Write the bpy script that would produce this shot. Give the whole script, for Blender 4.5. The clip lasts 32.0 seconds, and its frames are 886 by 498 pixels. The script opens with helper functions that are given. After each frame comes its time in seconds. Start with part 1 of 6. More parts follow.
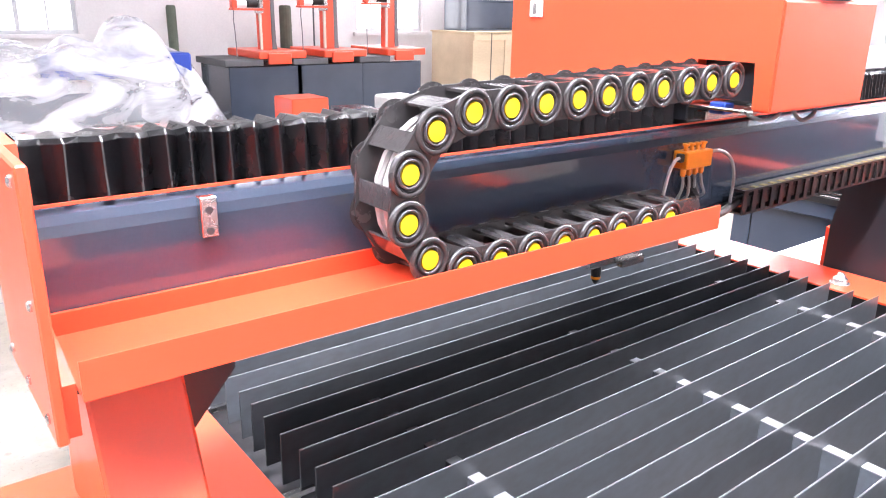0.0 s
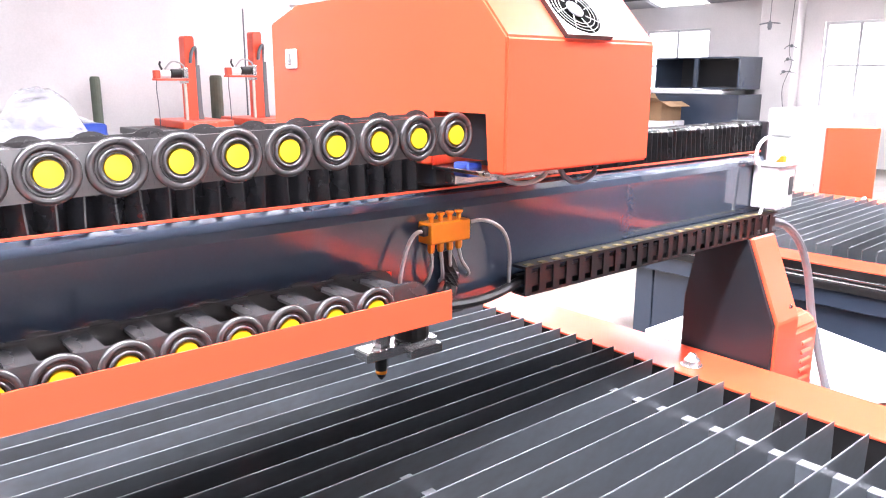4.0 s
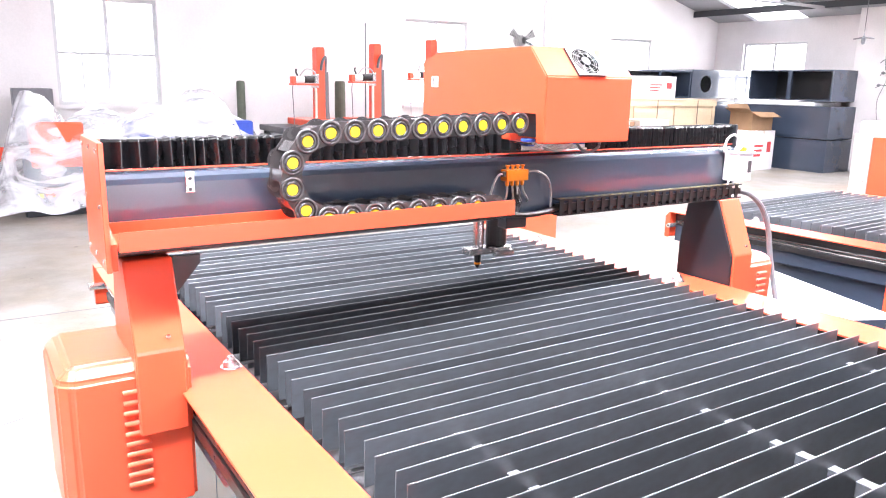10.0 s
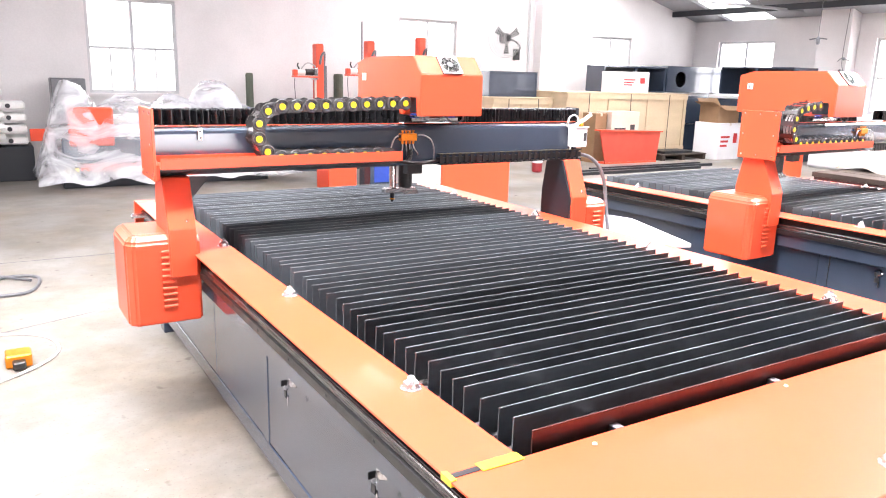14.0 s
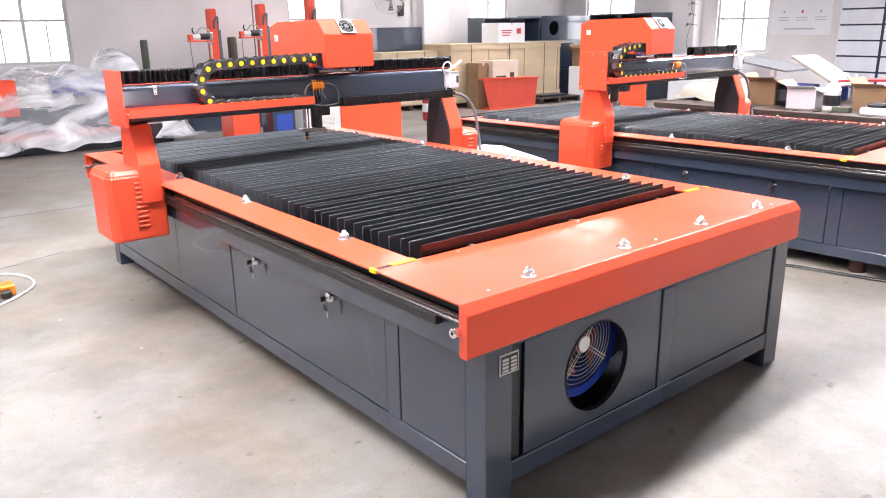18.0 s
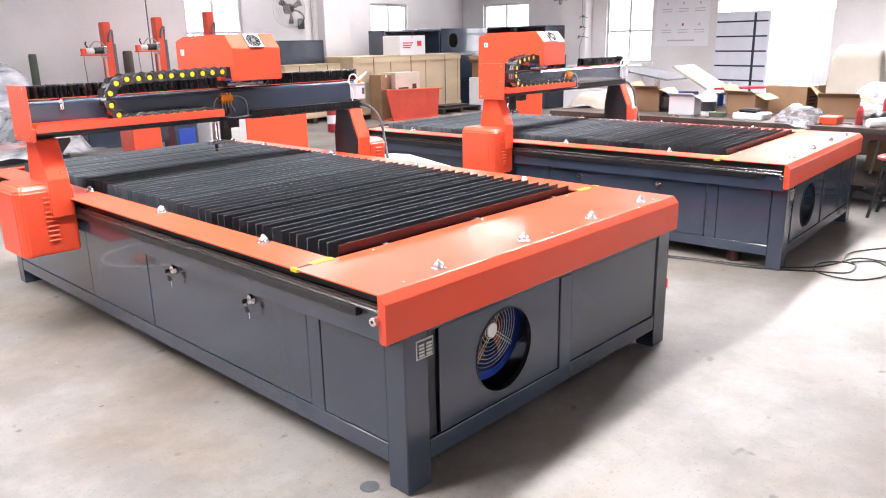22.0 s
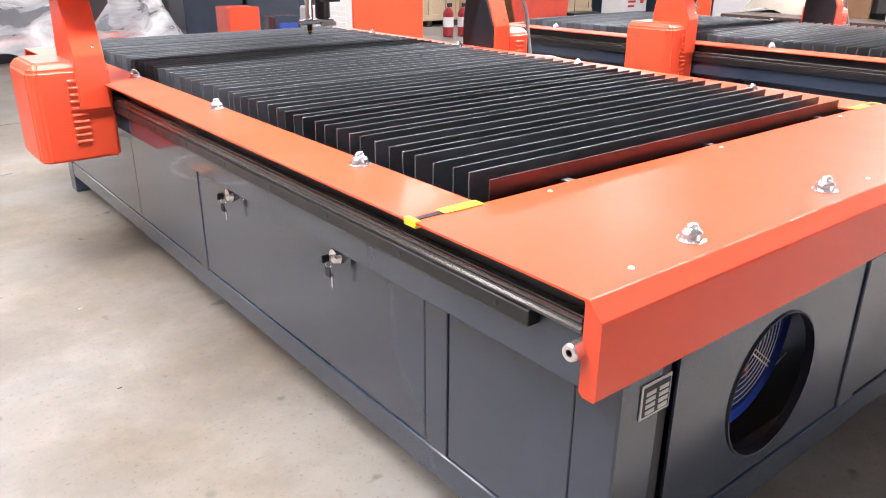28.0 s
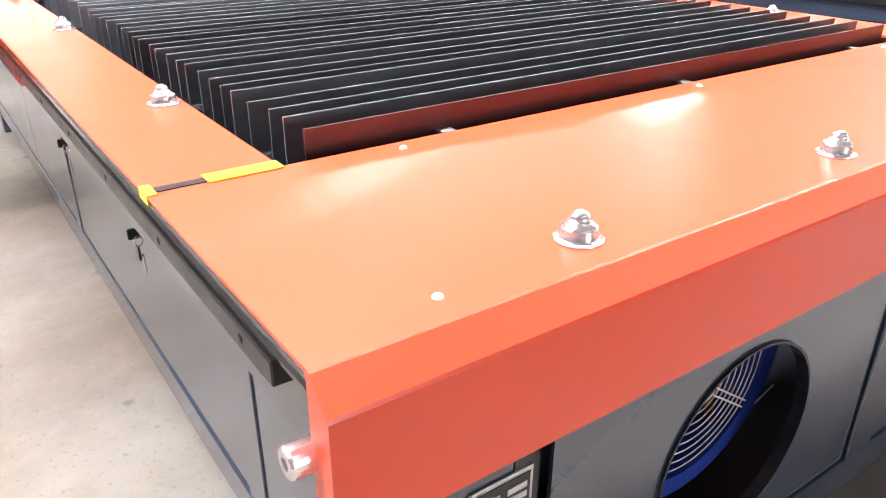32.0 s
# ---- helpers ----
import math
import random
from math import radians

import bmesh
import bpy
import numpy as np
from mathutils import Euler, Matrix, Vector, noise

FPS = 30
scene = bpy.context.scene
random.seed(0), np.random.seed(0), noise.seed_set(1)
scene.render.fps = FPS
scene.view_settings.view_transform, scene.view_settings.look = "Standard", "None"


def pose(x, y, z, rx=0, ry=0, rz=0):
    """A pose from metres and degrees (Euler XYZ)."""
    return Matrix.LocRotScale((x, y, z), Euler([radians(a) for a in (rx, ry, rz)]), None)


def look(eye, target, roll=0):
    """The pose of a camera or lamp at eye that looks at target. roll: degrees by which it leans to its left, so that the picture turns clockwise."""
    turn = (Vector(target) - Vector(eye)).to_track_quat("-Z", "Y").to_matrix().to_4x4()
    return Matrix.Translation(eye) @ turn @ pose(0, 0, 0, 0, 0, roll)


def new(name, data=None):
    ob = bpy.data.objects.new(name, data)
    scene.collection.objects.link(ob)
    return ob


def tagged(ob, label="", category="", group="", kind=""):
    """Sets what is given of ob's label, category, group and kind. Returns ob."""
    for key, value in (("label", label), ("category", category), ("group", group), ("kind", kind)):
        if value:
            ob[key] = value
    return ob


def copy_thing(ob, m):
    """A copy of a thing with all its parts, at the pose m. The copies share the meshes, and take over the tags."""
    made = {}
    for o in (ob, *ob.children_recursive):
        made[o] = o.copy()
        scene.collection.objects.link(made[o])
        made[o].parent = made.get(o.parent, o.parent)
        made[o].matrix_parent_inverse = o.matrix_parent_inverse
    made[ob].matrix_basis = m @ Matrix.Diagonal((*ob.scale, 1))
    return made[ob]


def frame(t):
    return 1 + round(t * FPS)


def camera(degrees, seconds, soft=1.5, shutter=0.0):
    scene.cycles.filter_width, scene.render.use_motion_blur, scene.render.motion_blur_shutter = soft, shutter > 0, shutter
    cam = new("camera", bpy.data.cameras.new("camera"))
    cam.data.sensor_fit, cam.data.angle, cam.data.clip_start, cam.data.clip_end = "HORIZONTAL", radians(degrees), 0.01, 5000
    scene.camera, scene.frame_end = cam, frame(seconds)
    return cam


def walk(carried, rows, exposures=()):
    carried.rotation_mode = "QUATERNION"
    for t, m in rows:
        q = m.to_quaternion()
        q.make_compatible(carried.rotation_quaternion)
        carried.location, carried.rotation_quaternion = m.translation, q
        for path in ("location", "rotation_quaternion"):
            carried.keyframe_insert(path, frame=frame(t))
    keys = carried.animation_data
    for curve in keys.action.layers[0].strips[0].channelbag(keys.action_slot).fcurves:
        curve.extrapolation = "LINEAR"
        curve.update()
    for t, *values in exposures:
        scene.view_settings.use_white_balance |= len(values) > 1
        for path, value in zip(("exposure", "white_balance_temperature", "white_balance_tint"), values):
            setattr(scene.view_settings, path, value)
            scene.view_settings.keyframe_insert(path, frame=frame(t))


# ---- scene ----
cam = camera(61.3, 32.0, soft=1.1)
PATH = [
    (0, (-0.027, 0.069, 1.495), (1.194, 1.644, 0.848), 1.0),
    (0.5, (0.045, -0.059, 1.480), (1.157, 1.529, 0.989), 0.7),
    (1, (0.113, -0.142, 1.493), (1.184, 1.489, 1.051), 0.3),
    (1.5, (0.149, -0.171, 1.498), (1.286, 1.415, 1.061), 0.0),
    (2, (0.184, -0.212, 1.494), (1.361, 1.346, 1.063), -0.5),
    (2.5, (0.207, -0.221, 1.491), (1.423, 1.308, 1.060), -1.1),
    (3, (0.254, -0.23, 1.488), (1.487, 1.284, 1.056), -0.3),
    (3.5, (0.378, -0.116, 1.481), (1.627, 1.383, 1.040), -0.0),
    (5.5, (0.644, 0.167, 1.395), (1.918, 1.643, 0.946), 1.0),
    (6, (0.654, 0.142, 1.417), (1.978, 1.584, 1.004), 0.9),
    (6.5, (0.594, 0.108, 1.426), (1.879, 1.588, 1.028), -0.1),
    (7, (0.395, -0.059, 1.456), (1.623, 1.471, 1.070), -0.1),
    (7.5, (0.241, -0.204, 1.469), (1.433, 1.334, 1.006), -0.7),
    (8, (0.122, -0.33, 1.475), (1.301, 1.224, 1.034), 0.2),
    (8.5, (-0.008, -0.474, 1.492), (1.153, 1.1, 1.074), 1.3),
    (9, (-0.088, -0.583, 1.497), (1.033, 1.016, 1.067), 1.4),
    (9.5, (-0.125, -0.707, 1.503), (0.968, 0.912, 1.071), 1.7),
    (10, (-0.16, -0.893, 1.494), (0.889, 0.753, 1.057), 1.1),
    (10.5, (-0.201, -1.02, 1.486), (0.831, 0.628, 1.016), 1.1),
    (11, (-0.231, -1.133, 1.480), (0.871, 0.467, 1.007), 0.7),
    (11.5, (-0.248, -1.285, 1.486), (0.918, 0.26, 0.981), -0.5),
    (12, (-0.223, -1.435, 1.495), (0.846, 0.192, 1.036), -0.4),
    (12.5, (-0.196, -1.646, 1.497), (0.799, 0.04, 1.088), 2.1),
    (13, (-0.263, -1.797, 1.543), (0.716, -0.112, 1.095), 2.4),
    (13.5, (-0.388, -2.038, 1.496), (0.64, -0.38, 1.053), 1.5),
    (14, (-0.477, -2.249, 1.516), (0.541, -0.589, 1.061), 1.6),
    (14.5, (-0.556, -2.447, 1.517), (0.496, -0.819, 1.025), 0.8),
    (15, (-0.66, -2.565, 1.518), (0.444, -0.975, 1.014), 1.4),
    (15.5, (-0.806, -2.666, 1.517), (0.371, -1.136, 0.993), 0.3),
    (17.5, (-1.059, -3.094, 1.537), (0.148, -1.603, 0.972), -1.1),
    (18, (-1.099, -3.137, 1.526), (0.116, -1.65, 0.965), -0.9),
    (18.5, (-1.122, -3.167, 1.505), (0.104, -1.695, 0.929), -0.7),
    (19, (-1.133, -3.195, 1.507), (0.108, -1.735, 0.933), -1.2),
    (19.5, (-1.104, -3.238, 1.514), (0.243, -1.865, 0.966), -1.4),
    (20, (-1.098, -3.273, 1.512), (0.336, -1.982, 0.985), -1.6),
    (20.5, (-1.115, -3.266, 1.509), (0.284, -1.932, 0.995), -1.5),
    (21, (-1.144, -3.291, 1.511), (0.244, -1.946, 0.996), -0.8),
    (21.5, (-1.174, -3.286, 1.519), (0.184, -1.923, 0.972), -0.6),
    (22, (-1.261, -3.285, 1.535), (0.138, -1.96, 0.999), -1.1),
    (22.5, (-1.401, -3.324, 1.538), (0.02, -2.021, 1.006), -1.5),
    (23, (-1.476, -3.37, 1.542), (-0.065, -2.051, 1.023), -1.4),
    (23.5, (-1.494, -3.388, 1.535), (-0.083, -2.066, 1.019), -0.9),
    (24, (-1.491, -3.393, 1.529), (-0.083, -2.076, 0.997), -1.3),
    (24.5, (-1.473, -3.375, 1.531), (-0.065, -2.062, 0.988), -1.0),
    (25, (-1.414, -3.325, 1.524), (-0.025, -2.008, 0.943), -1.1),
    (25.5, (-1.284, -3.225, 1.509), (0.036, -1.858, 0.887), -0.8),
    (27.5, (-0.725, -2.468, 1.325), (0.504, -1.068, 0.597), -0.5),
    (28, (-0.576, -2.251, 1.242), (0.583, -0.797, 0.506), 0.3),
    (28.5, (-0.505, -2.073, 1.108), (0.701, -0.627, 0.433), 1.0),
    (29, (-0.475, -1.969, 1.030), (0.778, -0.565, 0.353), 2.3),
    (29.5, (-0.471, -1.929, 1.020), (0.799, -0.552, 0.320), 2.5),
    (30, (-0.467, -1.906, 1.033), (0.797, -0.523, 0.332), 2.4),
    (30.5, (-0.431, -1.916, 1.036), (0.869, -0.561, 0.348), 3.1),
    (31, (-0.34, -1.962, 1.054), (0.955, -0.646, 0.286), 2.4),
    (31.5, (-0.151, -2.036, 1.078), (0.932, -0.566, 0.261), 0.1),
    (32, (0.025, -2.048, 1.099), (1.06, -0.576, 0.227), 0.2),
]
walk(cam, [(t, look(eye, target, roll)) for t, eye, target, roll in PATH], [
    (0, 0.56, 6250, 13), (2, 0.74, 6250, 13), (3.5, 0.69, 6250, 13), (7, 0.98, 6250, 13), (9, 1.18, 6200, 12), (10, 0.93, 6250, 12), (11, 0.58, 6300, 12), (13, 0.38, 6400, 11), (14, 0.53, 6500, 10), (15, 0.25, 6600, 10),
    (16, 0.03, 6500, 10), (19, -0.17, 6400, 11), (25.5, -0.22, 6450, 11), (28, -0.15, 6600, 10), (30, -0.12, 6500, 11), (31, 0.19, 6500, 11), (32, 0.18, 6600, 10)])

# ---- world and daylight ----
world = bpy.data.worlds.new("daylight")
scene.world = world
world.use_nodes = True
wn = world.node_tree
sky = wn.nodes.new("ShaderNodeTexSky")
sky.sky_type = 'NISHITA'
sky.sun_disc = False
sky.sun_elevation = radians(40)
sky.sun_rotation = radians(160)
wn.nodes["Background"].inputs[1].default_value = 0.08
wn.links.new(sky.outputs[0], wn.nodes["Background"].inputs[0])


def area_lamp(name, m, sx, sy, power, colour=(0.985, 0.96, 1.0)):
    d = bpy.data.lights.new(name, 'AREA')
    d.shape, d.size, d.size_y, d.energy, d.color = 'RECTANGLE', sx, sy, power, colour
    ob = new(name, d)
    ob.matrix_world = m
    return ob


# ---- materials ----
def nodes_of(name):
    m = bpy.data.materials.new(name)
    m.use_nodes = True
    return m, m.node_tree, m.node_tree.nodes["Principled BSDF"]


def material(name, base, rough=0.5, metal=0.0, vary=0.15, scale=6.0, grain=80.0, bump=0.05, coat=0.0, stretch=(1, 1, 1), spread=0.0, rough_vary=0.12, alt=None, spec=0.5):
    """Paint, metal, plaster: base colour mottled at two scales, uneven gloss, fine relief."""
    m, t, b = nodes_of(name)
    L = t.links.new
    tc = t.nodes.new("ShaderNodeTexCoord")
    mp = t.nodes.new("ShaderNodeMapping")
    mp.inputs["Scale"].default_value = stretch
    L(tc.outputs["Object"], mp.inputs["Vector"])
    big = t.nodes.new("ShaderNodeTexNoise")
    big.inputs["Scale"].default_value, big.inputs["Detail"].default_value = scale, 5
    fine = t.nodes.new("ShaderNodeTexNoise")
    fine.inputs["Scale"].default_value, fine.inputs["Detail"].default_value = grain, 3
    L(mp.outputs[0], big.inputs["Vector"])
    L(mp.outputs[0], fine.inputs["Vector"])
    ramp = t.nodes.new("ShaderNodeMix")
    ramp.data_type = 'RGBA'
    other = alt or tuple(c * (1 - vary) for c in base)
    lo = tuple(min(1, c * (1 + vary * 0.5)) for c in base)
    ramp.inputs["A"].default_value = (*lo, 1)
    ramp.inputs["B"].default_value = (*other, 1)
    add = t.nodes.new("ShaderNodeMath")
    add.operation = 'MULTIPLY_ADD'
    L(fine.outputs["Fac"], add.inputs[0])
    add.inputs[1].default_value = 0.5
    rng = t.nodes.new("ShaderNodeMapRange")
    rng.interpolation_type = 'SMOOTHSTEP'
    rng.inputs["From Min"].default_value, rng.inputs["From Max"].default_value = 0.22, 0.78
    rng.inputs["To Min"].default_value, rng.inputs["To Max"].default_value = 0.0, 0.6
    L(big.outputs["Fac"], rng.inputs["Value"])
    L(rng.outputs["Result"], add.inputs[2])
    L(add.outputs[0], ramp.inputs["Factor"])
    last = ramp.outputs["Result"]
    if spread:
        info = t.nodes.new("ShaderNodeObjectInfo")
        hsv = t.nodes.new("ShaderNodeHueSaturation")
        r2 = t.nodes.new("ShaderNodeMapRange")
        r2.inputs["To Min"].default_value, r2.inputs["To Max"].default_value = 1 - spread, 1 + spread
        L(info.outputs["Random"], r2.inputs["Value"])
        L(r2.outputs["Result"], hsv.inputs["Value"])
        L(last, hsv.inputs["Color"])
        last = hsv.outputs["Color"]
    L(last, b.inputs["Base Color"])
    rr = t.nodes.new("ShaderNodeMapRange")
    rr.inputs["To Min"].default_value = max(0.02, rough - rough_vary)
    rr.inputs["To Max"].default_value = min(1, rough + rough_vary)
    L(big.outputs["Fac"], rr.inputs["Value"])
    L(rr.outputs["Result"], b.inputs["Roughness"])
    b.inputs["Metallic"].default_value = metal
    b.inputs["Specular IOR Level"].default_value = spec
    b.inputs["Coat Weight"].default_value = coat
    b.inputs["Coat Roughness"].default_value = 0.06
    if bump:
        bp = t.nodes.new("ShaderNodeBump")
        bp.inputs["Strength"].default_value, bp.inputs["Distance"].default_value = bump, 0.004
        L(fine.outputs["Fac"], bp.inputs["Height"])
        L(bp.outputs[0], b.inputs["Normal"])
    return m


ORANGE = material("orange powder paint", (0.80, 0.080, 0.031), 0.33, vary=0.08, scale=3, grain=300, bump=0.004, coat=0.12, spec=0.5, rough_vary=0.08)
GREY = material("blue-grey paint", (0.037, 0.050, 0.076), 0.2, vary=0.2, scale=3, grain=260, bump=0.012, coat=0.5, rough_vary=0.08)
BEAMGREY = material("blue-grey enamel", (0.037, 0.050, 0.076), 0.16, vary=0.2, scale=3, grain=260, bump=0.006, coat=1.0, rough_vary=0.05)
FROST = material("frosted white plastic", (0.60, 0.60, 0.62), 0.3, vary=0.15, scale=12, bump=0.02, coat=0.3)
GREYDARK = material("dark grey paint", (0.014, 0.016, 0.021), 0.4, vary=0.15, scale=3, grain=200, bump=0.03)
BLACK = material("black plastic", (0.010, 0.0095, 0.010), 0.36, vary=0.2, scale=20, grain=400, bump=0.05)
RUBBER = material("black bellows cloth", (0.005, 0.005, 0.006), 0.27, spec=0.35, vary=0.25, scale=14, grain=220, bump=0.04)
YELLOW = material("yellow plastic", (0.85, 0.62, 0.01), 0.4, vary=0.06, scale=30, bump=0.02)
STEEL = material("bright steel", (0.62, 0.61, 0.60), 0.24, metal=1.0, vary=0.2, scale=20, grain=200, bump=0.03)
SLAT = material("mill steel slat", (0.116, 0.138, 0.166), 0.36, metal=0.3, alt=(0.070, 0.066, 0.060), vary=0.3, scale=2.2, grain=60, bump=0.04, stretch=(0.5, 1, 1), spread=0.32)
TRAY = material("dull galvanised sheet", (0.10, 0.10, 0.105), 0.5, metal=0.3, vary=0.3, scale=4, grain=60, bump=0.05)
EDGE = material("sheared steel edge", (0.22, 0.23, 0.245), 0.4, metal=0.6, vary=0.25, scale=9, grain=90, bump=0.03)
BARTOP = material("paler bar top", (0.27, 0.28, 0.30), 0.4, metal=0.5, vary=0.25, scale=9, grain=90, bump=0.03)
LINKS = material("satin black plastic", (0.040, 0.037, 0.038), 0.25, coat=0.25, vary=0.25, scale=20, grain=300, bump=0.06)
TABS = material("yellowed plastic", (0.30, 0.25, 0.10), 0.5, vary=0.2, scale=20, bump=0.02)
PALEPRINT = material("faded print", (0.45, 0.40, 0.42), 0.7, vary=0.1, scale=30, bump=0)
# red-brown steel parts; also the reflection tint of the front slat
RUST_TINT = material("red-brown steel and reflection tint", (0.065, 0.026, 0.024), 0.4, metal=0.3, vary=0.3, scale=6, bump=0.05)
RAILSTEEL = material("oily rail steel", (0.16, 0.15, 0.145), 0.25, metal=0.9, vary=0.3, scale=8, bump=0.04, stretch=(1, 0.1, 1))
CHROME = material("zinc plated", (0.75, 0.72, 0.72), 0.16, metal=1.0, vary=0.15, scale=60, bump=0.02)
BRASS = material("orange anodised block", (0.80, 0.25, 0.015), 0.35, metal=0.4, vary=0.1, scale=30, bump=0.02)
HOSE = material("grey hose", (0.36, 0.35, 0.34), 0.45, vary=0.1, scale=30, bump=0.02)
CONDUIT = material("dark grey conduit", (0.12, 0.12, 0.13), 0.45, vary=0.15, scale=30, bump=0.02)
WHITEPLAST = material("white plastic", (0.75, 0.74, 0.72), 0.4, vary=0.06, scale=20, bump=0.02)
ZINC = material("dull zinc", (0.80, 0.75, 0.75), 0.22, metal=0.9, vary=0.12, scale=60, bump=0.02)
BLUE = material("blue plastic", (0.018, 0.055, 0.34), 0.45, vary=0.15, scale=20, bump=0.02)
TAPE = material("yellow tape", (0.80, 0.62, 0.03), 0.35, vary=0.1, scale=40, bump=0.06)
PLATE = material("brushed nameplate", (0.55, 0.55, 0.53), 0.35, metal=0.7, vary=0.15, scale=20, bump=0.02, stretch=(0.2, 1, 1))
FANRED = material("red fan paint", (0.32, 0.022, 0.03), 0.35, vary=0.15, scale=10, bump=0.02)
CARD = material("brown cardboard", (0.29, 0.175, 0.095), 0.8, vary=0.2, scale=5, grain=120, bump=0.05, spread=0.1)
CARDIN = material("pale cardboard", (0.62, 0.55, 0.46), 0.8, vary=0.15, scale=5, grain=120, bump=0.05)
WOOD = material("pale plywood", (0.62, 0.49, 0.33), 0.7, vary=0.25, scale=2.5, grain=60, bump=0.06, stretch=(0.3, 1, 1))
DARKWOOD = material("dirty timber", (0.055, 0.037, 0.028), 0.75, vary=0.35, scale=4, grain=80, bump=0.1, stretch=(0.3, 1, 1))
PLASTER = material("white plaster", (0.69, 0.655, 0.65), 0.85, vary=0.2, scale=0.9, grain=40, bump=0.06)
CLOTH = material("beige cloth", (0.31, 0.275, 0.23), 0.9, vary=0.15, scale=3, grain=200, bump=0.1)
WHITE = material("white sheet", (0.70, 0.70, 0.72), 0.5, vary=0.06, scale=3, bump=0.04)
VOID = material("unlit hollow", (0.004, 0.004, 0.004), 0.9, spec=0.05, vary=0.1, scale=30, bump=0)
INK = material("dark print", (0.03, 0.03, 0.035), 0.6, vary=0.1, scale=30, bump=0)
REDINK = material("red print", (0.5, 0.03, 0.03), 0.6, vary=0.1, scale=30, bump=0)
ROOFING = material("grey roof sheet", (0.30, 0.30, 0.31), 0.6, vary=0.15, scale=1, grain=30, bump=0.05)


def floor_material():
    m, t, b = nodes_of("stained concrete")
    L = t.links.new
    tc = t.nodes.new("ShaderNodeTexCoord")
    def nz(scale, detail, rough=0.6):
        n = t.nodes.new("ShaderNodeTexNoise")
        n.inputs["Scale"].default_value, n.inputs["Detail"].default_value, n.inputs["Roughness"].default_value = scale, detail, rough
        L(tc.outputs["Object"], n.inputs["Vector"])
        return n
    big, mid, fine, spots, warm, grit = nz(0.45, 6), nz(2.3, 8, 0.7), nz(45, 4), nz(9, 2), nz(1.1, 7, 0.65), nz(70, 2)
    r1 = t.nodes.new("ShaderNodeValToRGB")
    r1.color_ramp.elements[0].position, r1.color_ramp.elements[0].color = 0.32, (0.184, 0.171, 0.160, 1)
    r1.color_ramp.elements[1].position, r1.color_ramp.elements[1].color = 0.66, (0.334, 0.311, 0.291, 1)
    L(big.outputs["Fac"], r1.inputs["Fac"])
    r2 = t.nodes.new("ShaderNodeValToRGB")
    r2.color_ramp.elements[0].position, r2.color_ramp.elements[0].color = 0.36, (0.62, 0.61, 0.58, 1)
    r2.color_ramp.elements[1].position, r2.color_ramp.elements[1].color = 0.58, (1, 1, 1, 1)
    L(mid.outputs["Fac"], r2.inputs["Fac"])
    r3 = t.nodes.new("ShaderNodeValToRGB")
    r3.color_ramp.elements[0].position, r3.color_ramp.elements[0].color = 0.24, (0.45, 0.42, 0.40, 1)
    r3.color_ramp.elements[1].position, r3.color_ramp.elements[1].color = 0.31, (1, 1, 1, 1)
    L(spots.outputs["Fac"], r3.inputs["Fac"])
    last = r1.outputs["Color"]
    r4 = t.nodes.new("ShaderNodeValToRGB")
    r4.color_ramp.elements[0].position, r4.color_ramp.elements[0].color = 0.42, (1, 1, 1, 1)
    r4.color_ramp.elements[1].position, r4.color_ramp.elements[1].color = 0.66, (0.86, 0.74, 0.58, 1)
    L(warm.outputs["Fac"], r4.inputs["Fac"])
    r5 = t.nodes.new("ShaderNodeValToRGB")
    r5.color_ramp.elements[0].position, r5.color_ramp.elements[0].color = 0.26, (0.62, 0.60, 0.57, 1)
    r5.color_ramp.elements[1].position, r5.color_ramp.elements[1].color = 0.40, (1, 1, 1, 1)
    L(grit.outputs["Fac"], r5.inputs["Fac"])
    for n in (r2, r3, r4, r5):
        mx = t.nodes.new("ShaderNodeMix")
        mx.data_type, mx.blend_type = 'RGBA', 'MULTIPLY'
        mx.inputs["Factor"].default_value = 0.75
        L(last, mx.inputs["A"])
        L(n.outputs["Color"], mx.inputs["B"])
        last = mx.outputs["Result"]
    L(last, b.inputs["Base Color"])
    rr = t.nodes.new("ShaderNodeMapRange")
    rr.inputs["To Min"].default_value, rr.inputs["To Max"].default_value = 0.42, 0.85
    L(mid.outputs["Fac"], rr.inputs["Value"])
    L(rr.outputs["Result"], b.inputs["Roughness"])
    bp = t.nodes.new("ShaderNodeBump")
    bp.inputs["Strength"].default_value, bp.inputs["Distance"].default_value = 0.12, 0.004
    L(fine.outputs["Fac"], bp.inputs["Height"])
    L(bp.outputs[0], b.inputs["Normal"])
    return m


FLOORM = floor_material()


def clear(name, colour, rough, alpha, relief=0.5):
    m, t, b = nodes_of(name)
    n = t.nodes.new("ShaderNodeTexNoise")
    n.inputs["Scale"].default_value, n.inputs["Detail"].default_value, n.inputs["Distortion"].default_value = 4, 6, 1.5
    r = t.nodes.new("ShaderNodeMapRange")
    r.inputs["From Min"].default_value, r.inputs["From Max"].default_value = 0.35, 0.7
    r.inputs["To Min"].default_value, r.inputs["To Max"].default_value = alpha * 0.35, min(1, alpha * 1.9)
    bp = t.nodes.new("ShaderNodeBump")
    bp.inputs["Strength"].default_value, bp.inputs["Distance"].default_value = relief, 0.05
    t.links.new(n.outputs["Fac"], bp.inputs["Height"])
    t.links.new(bp.outputs[0], b.inputs["Normal"])
    t.links.new(n.outputs["Fac"], r.inputs["Value"])
    t.links.new(r.outputs["Result"], b.inputs["Alpha"])
    b.inputs["Base Color"].default_value = (*colour, 1)
    b.inputs["Roughness"].default_value = rough
    return m


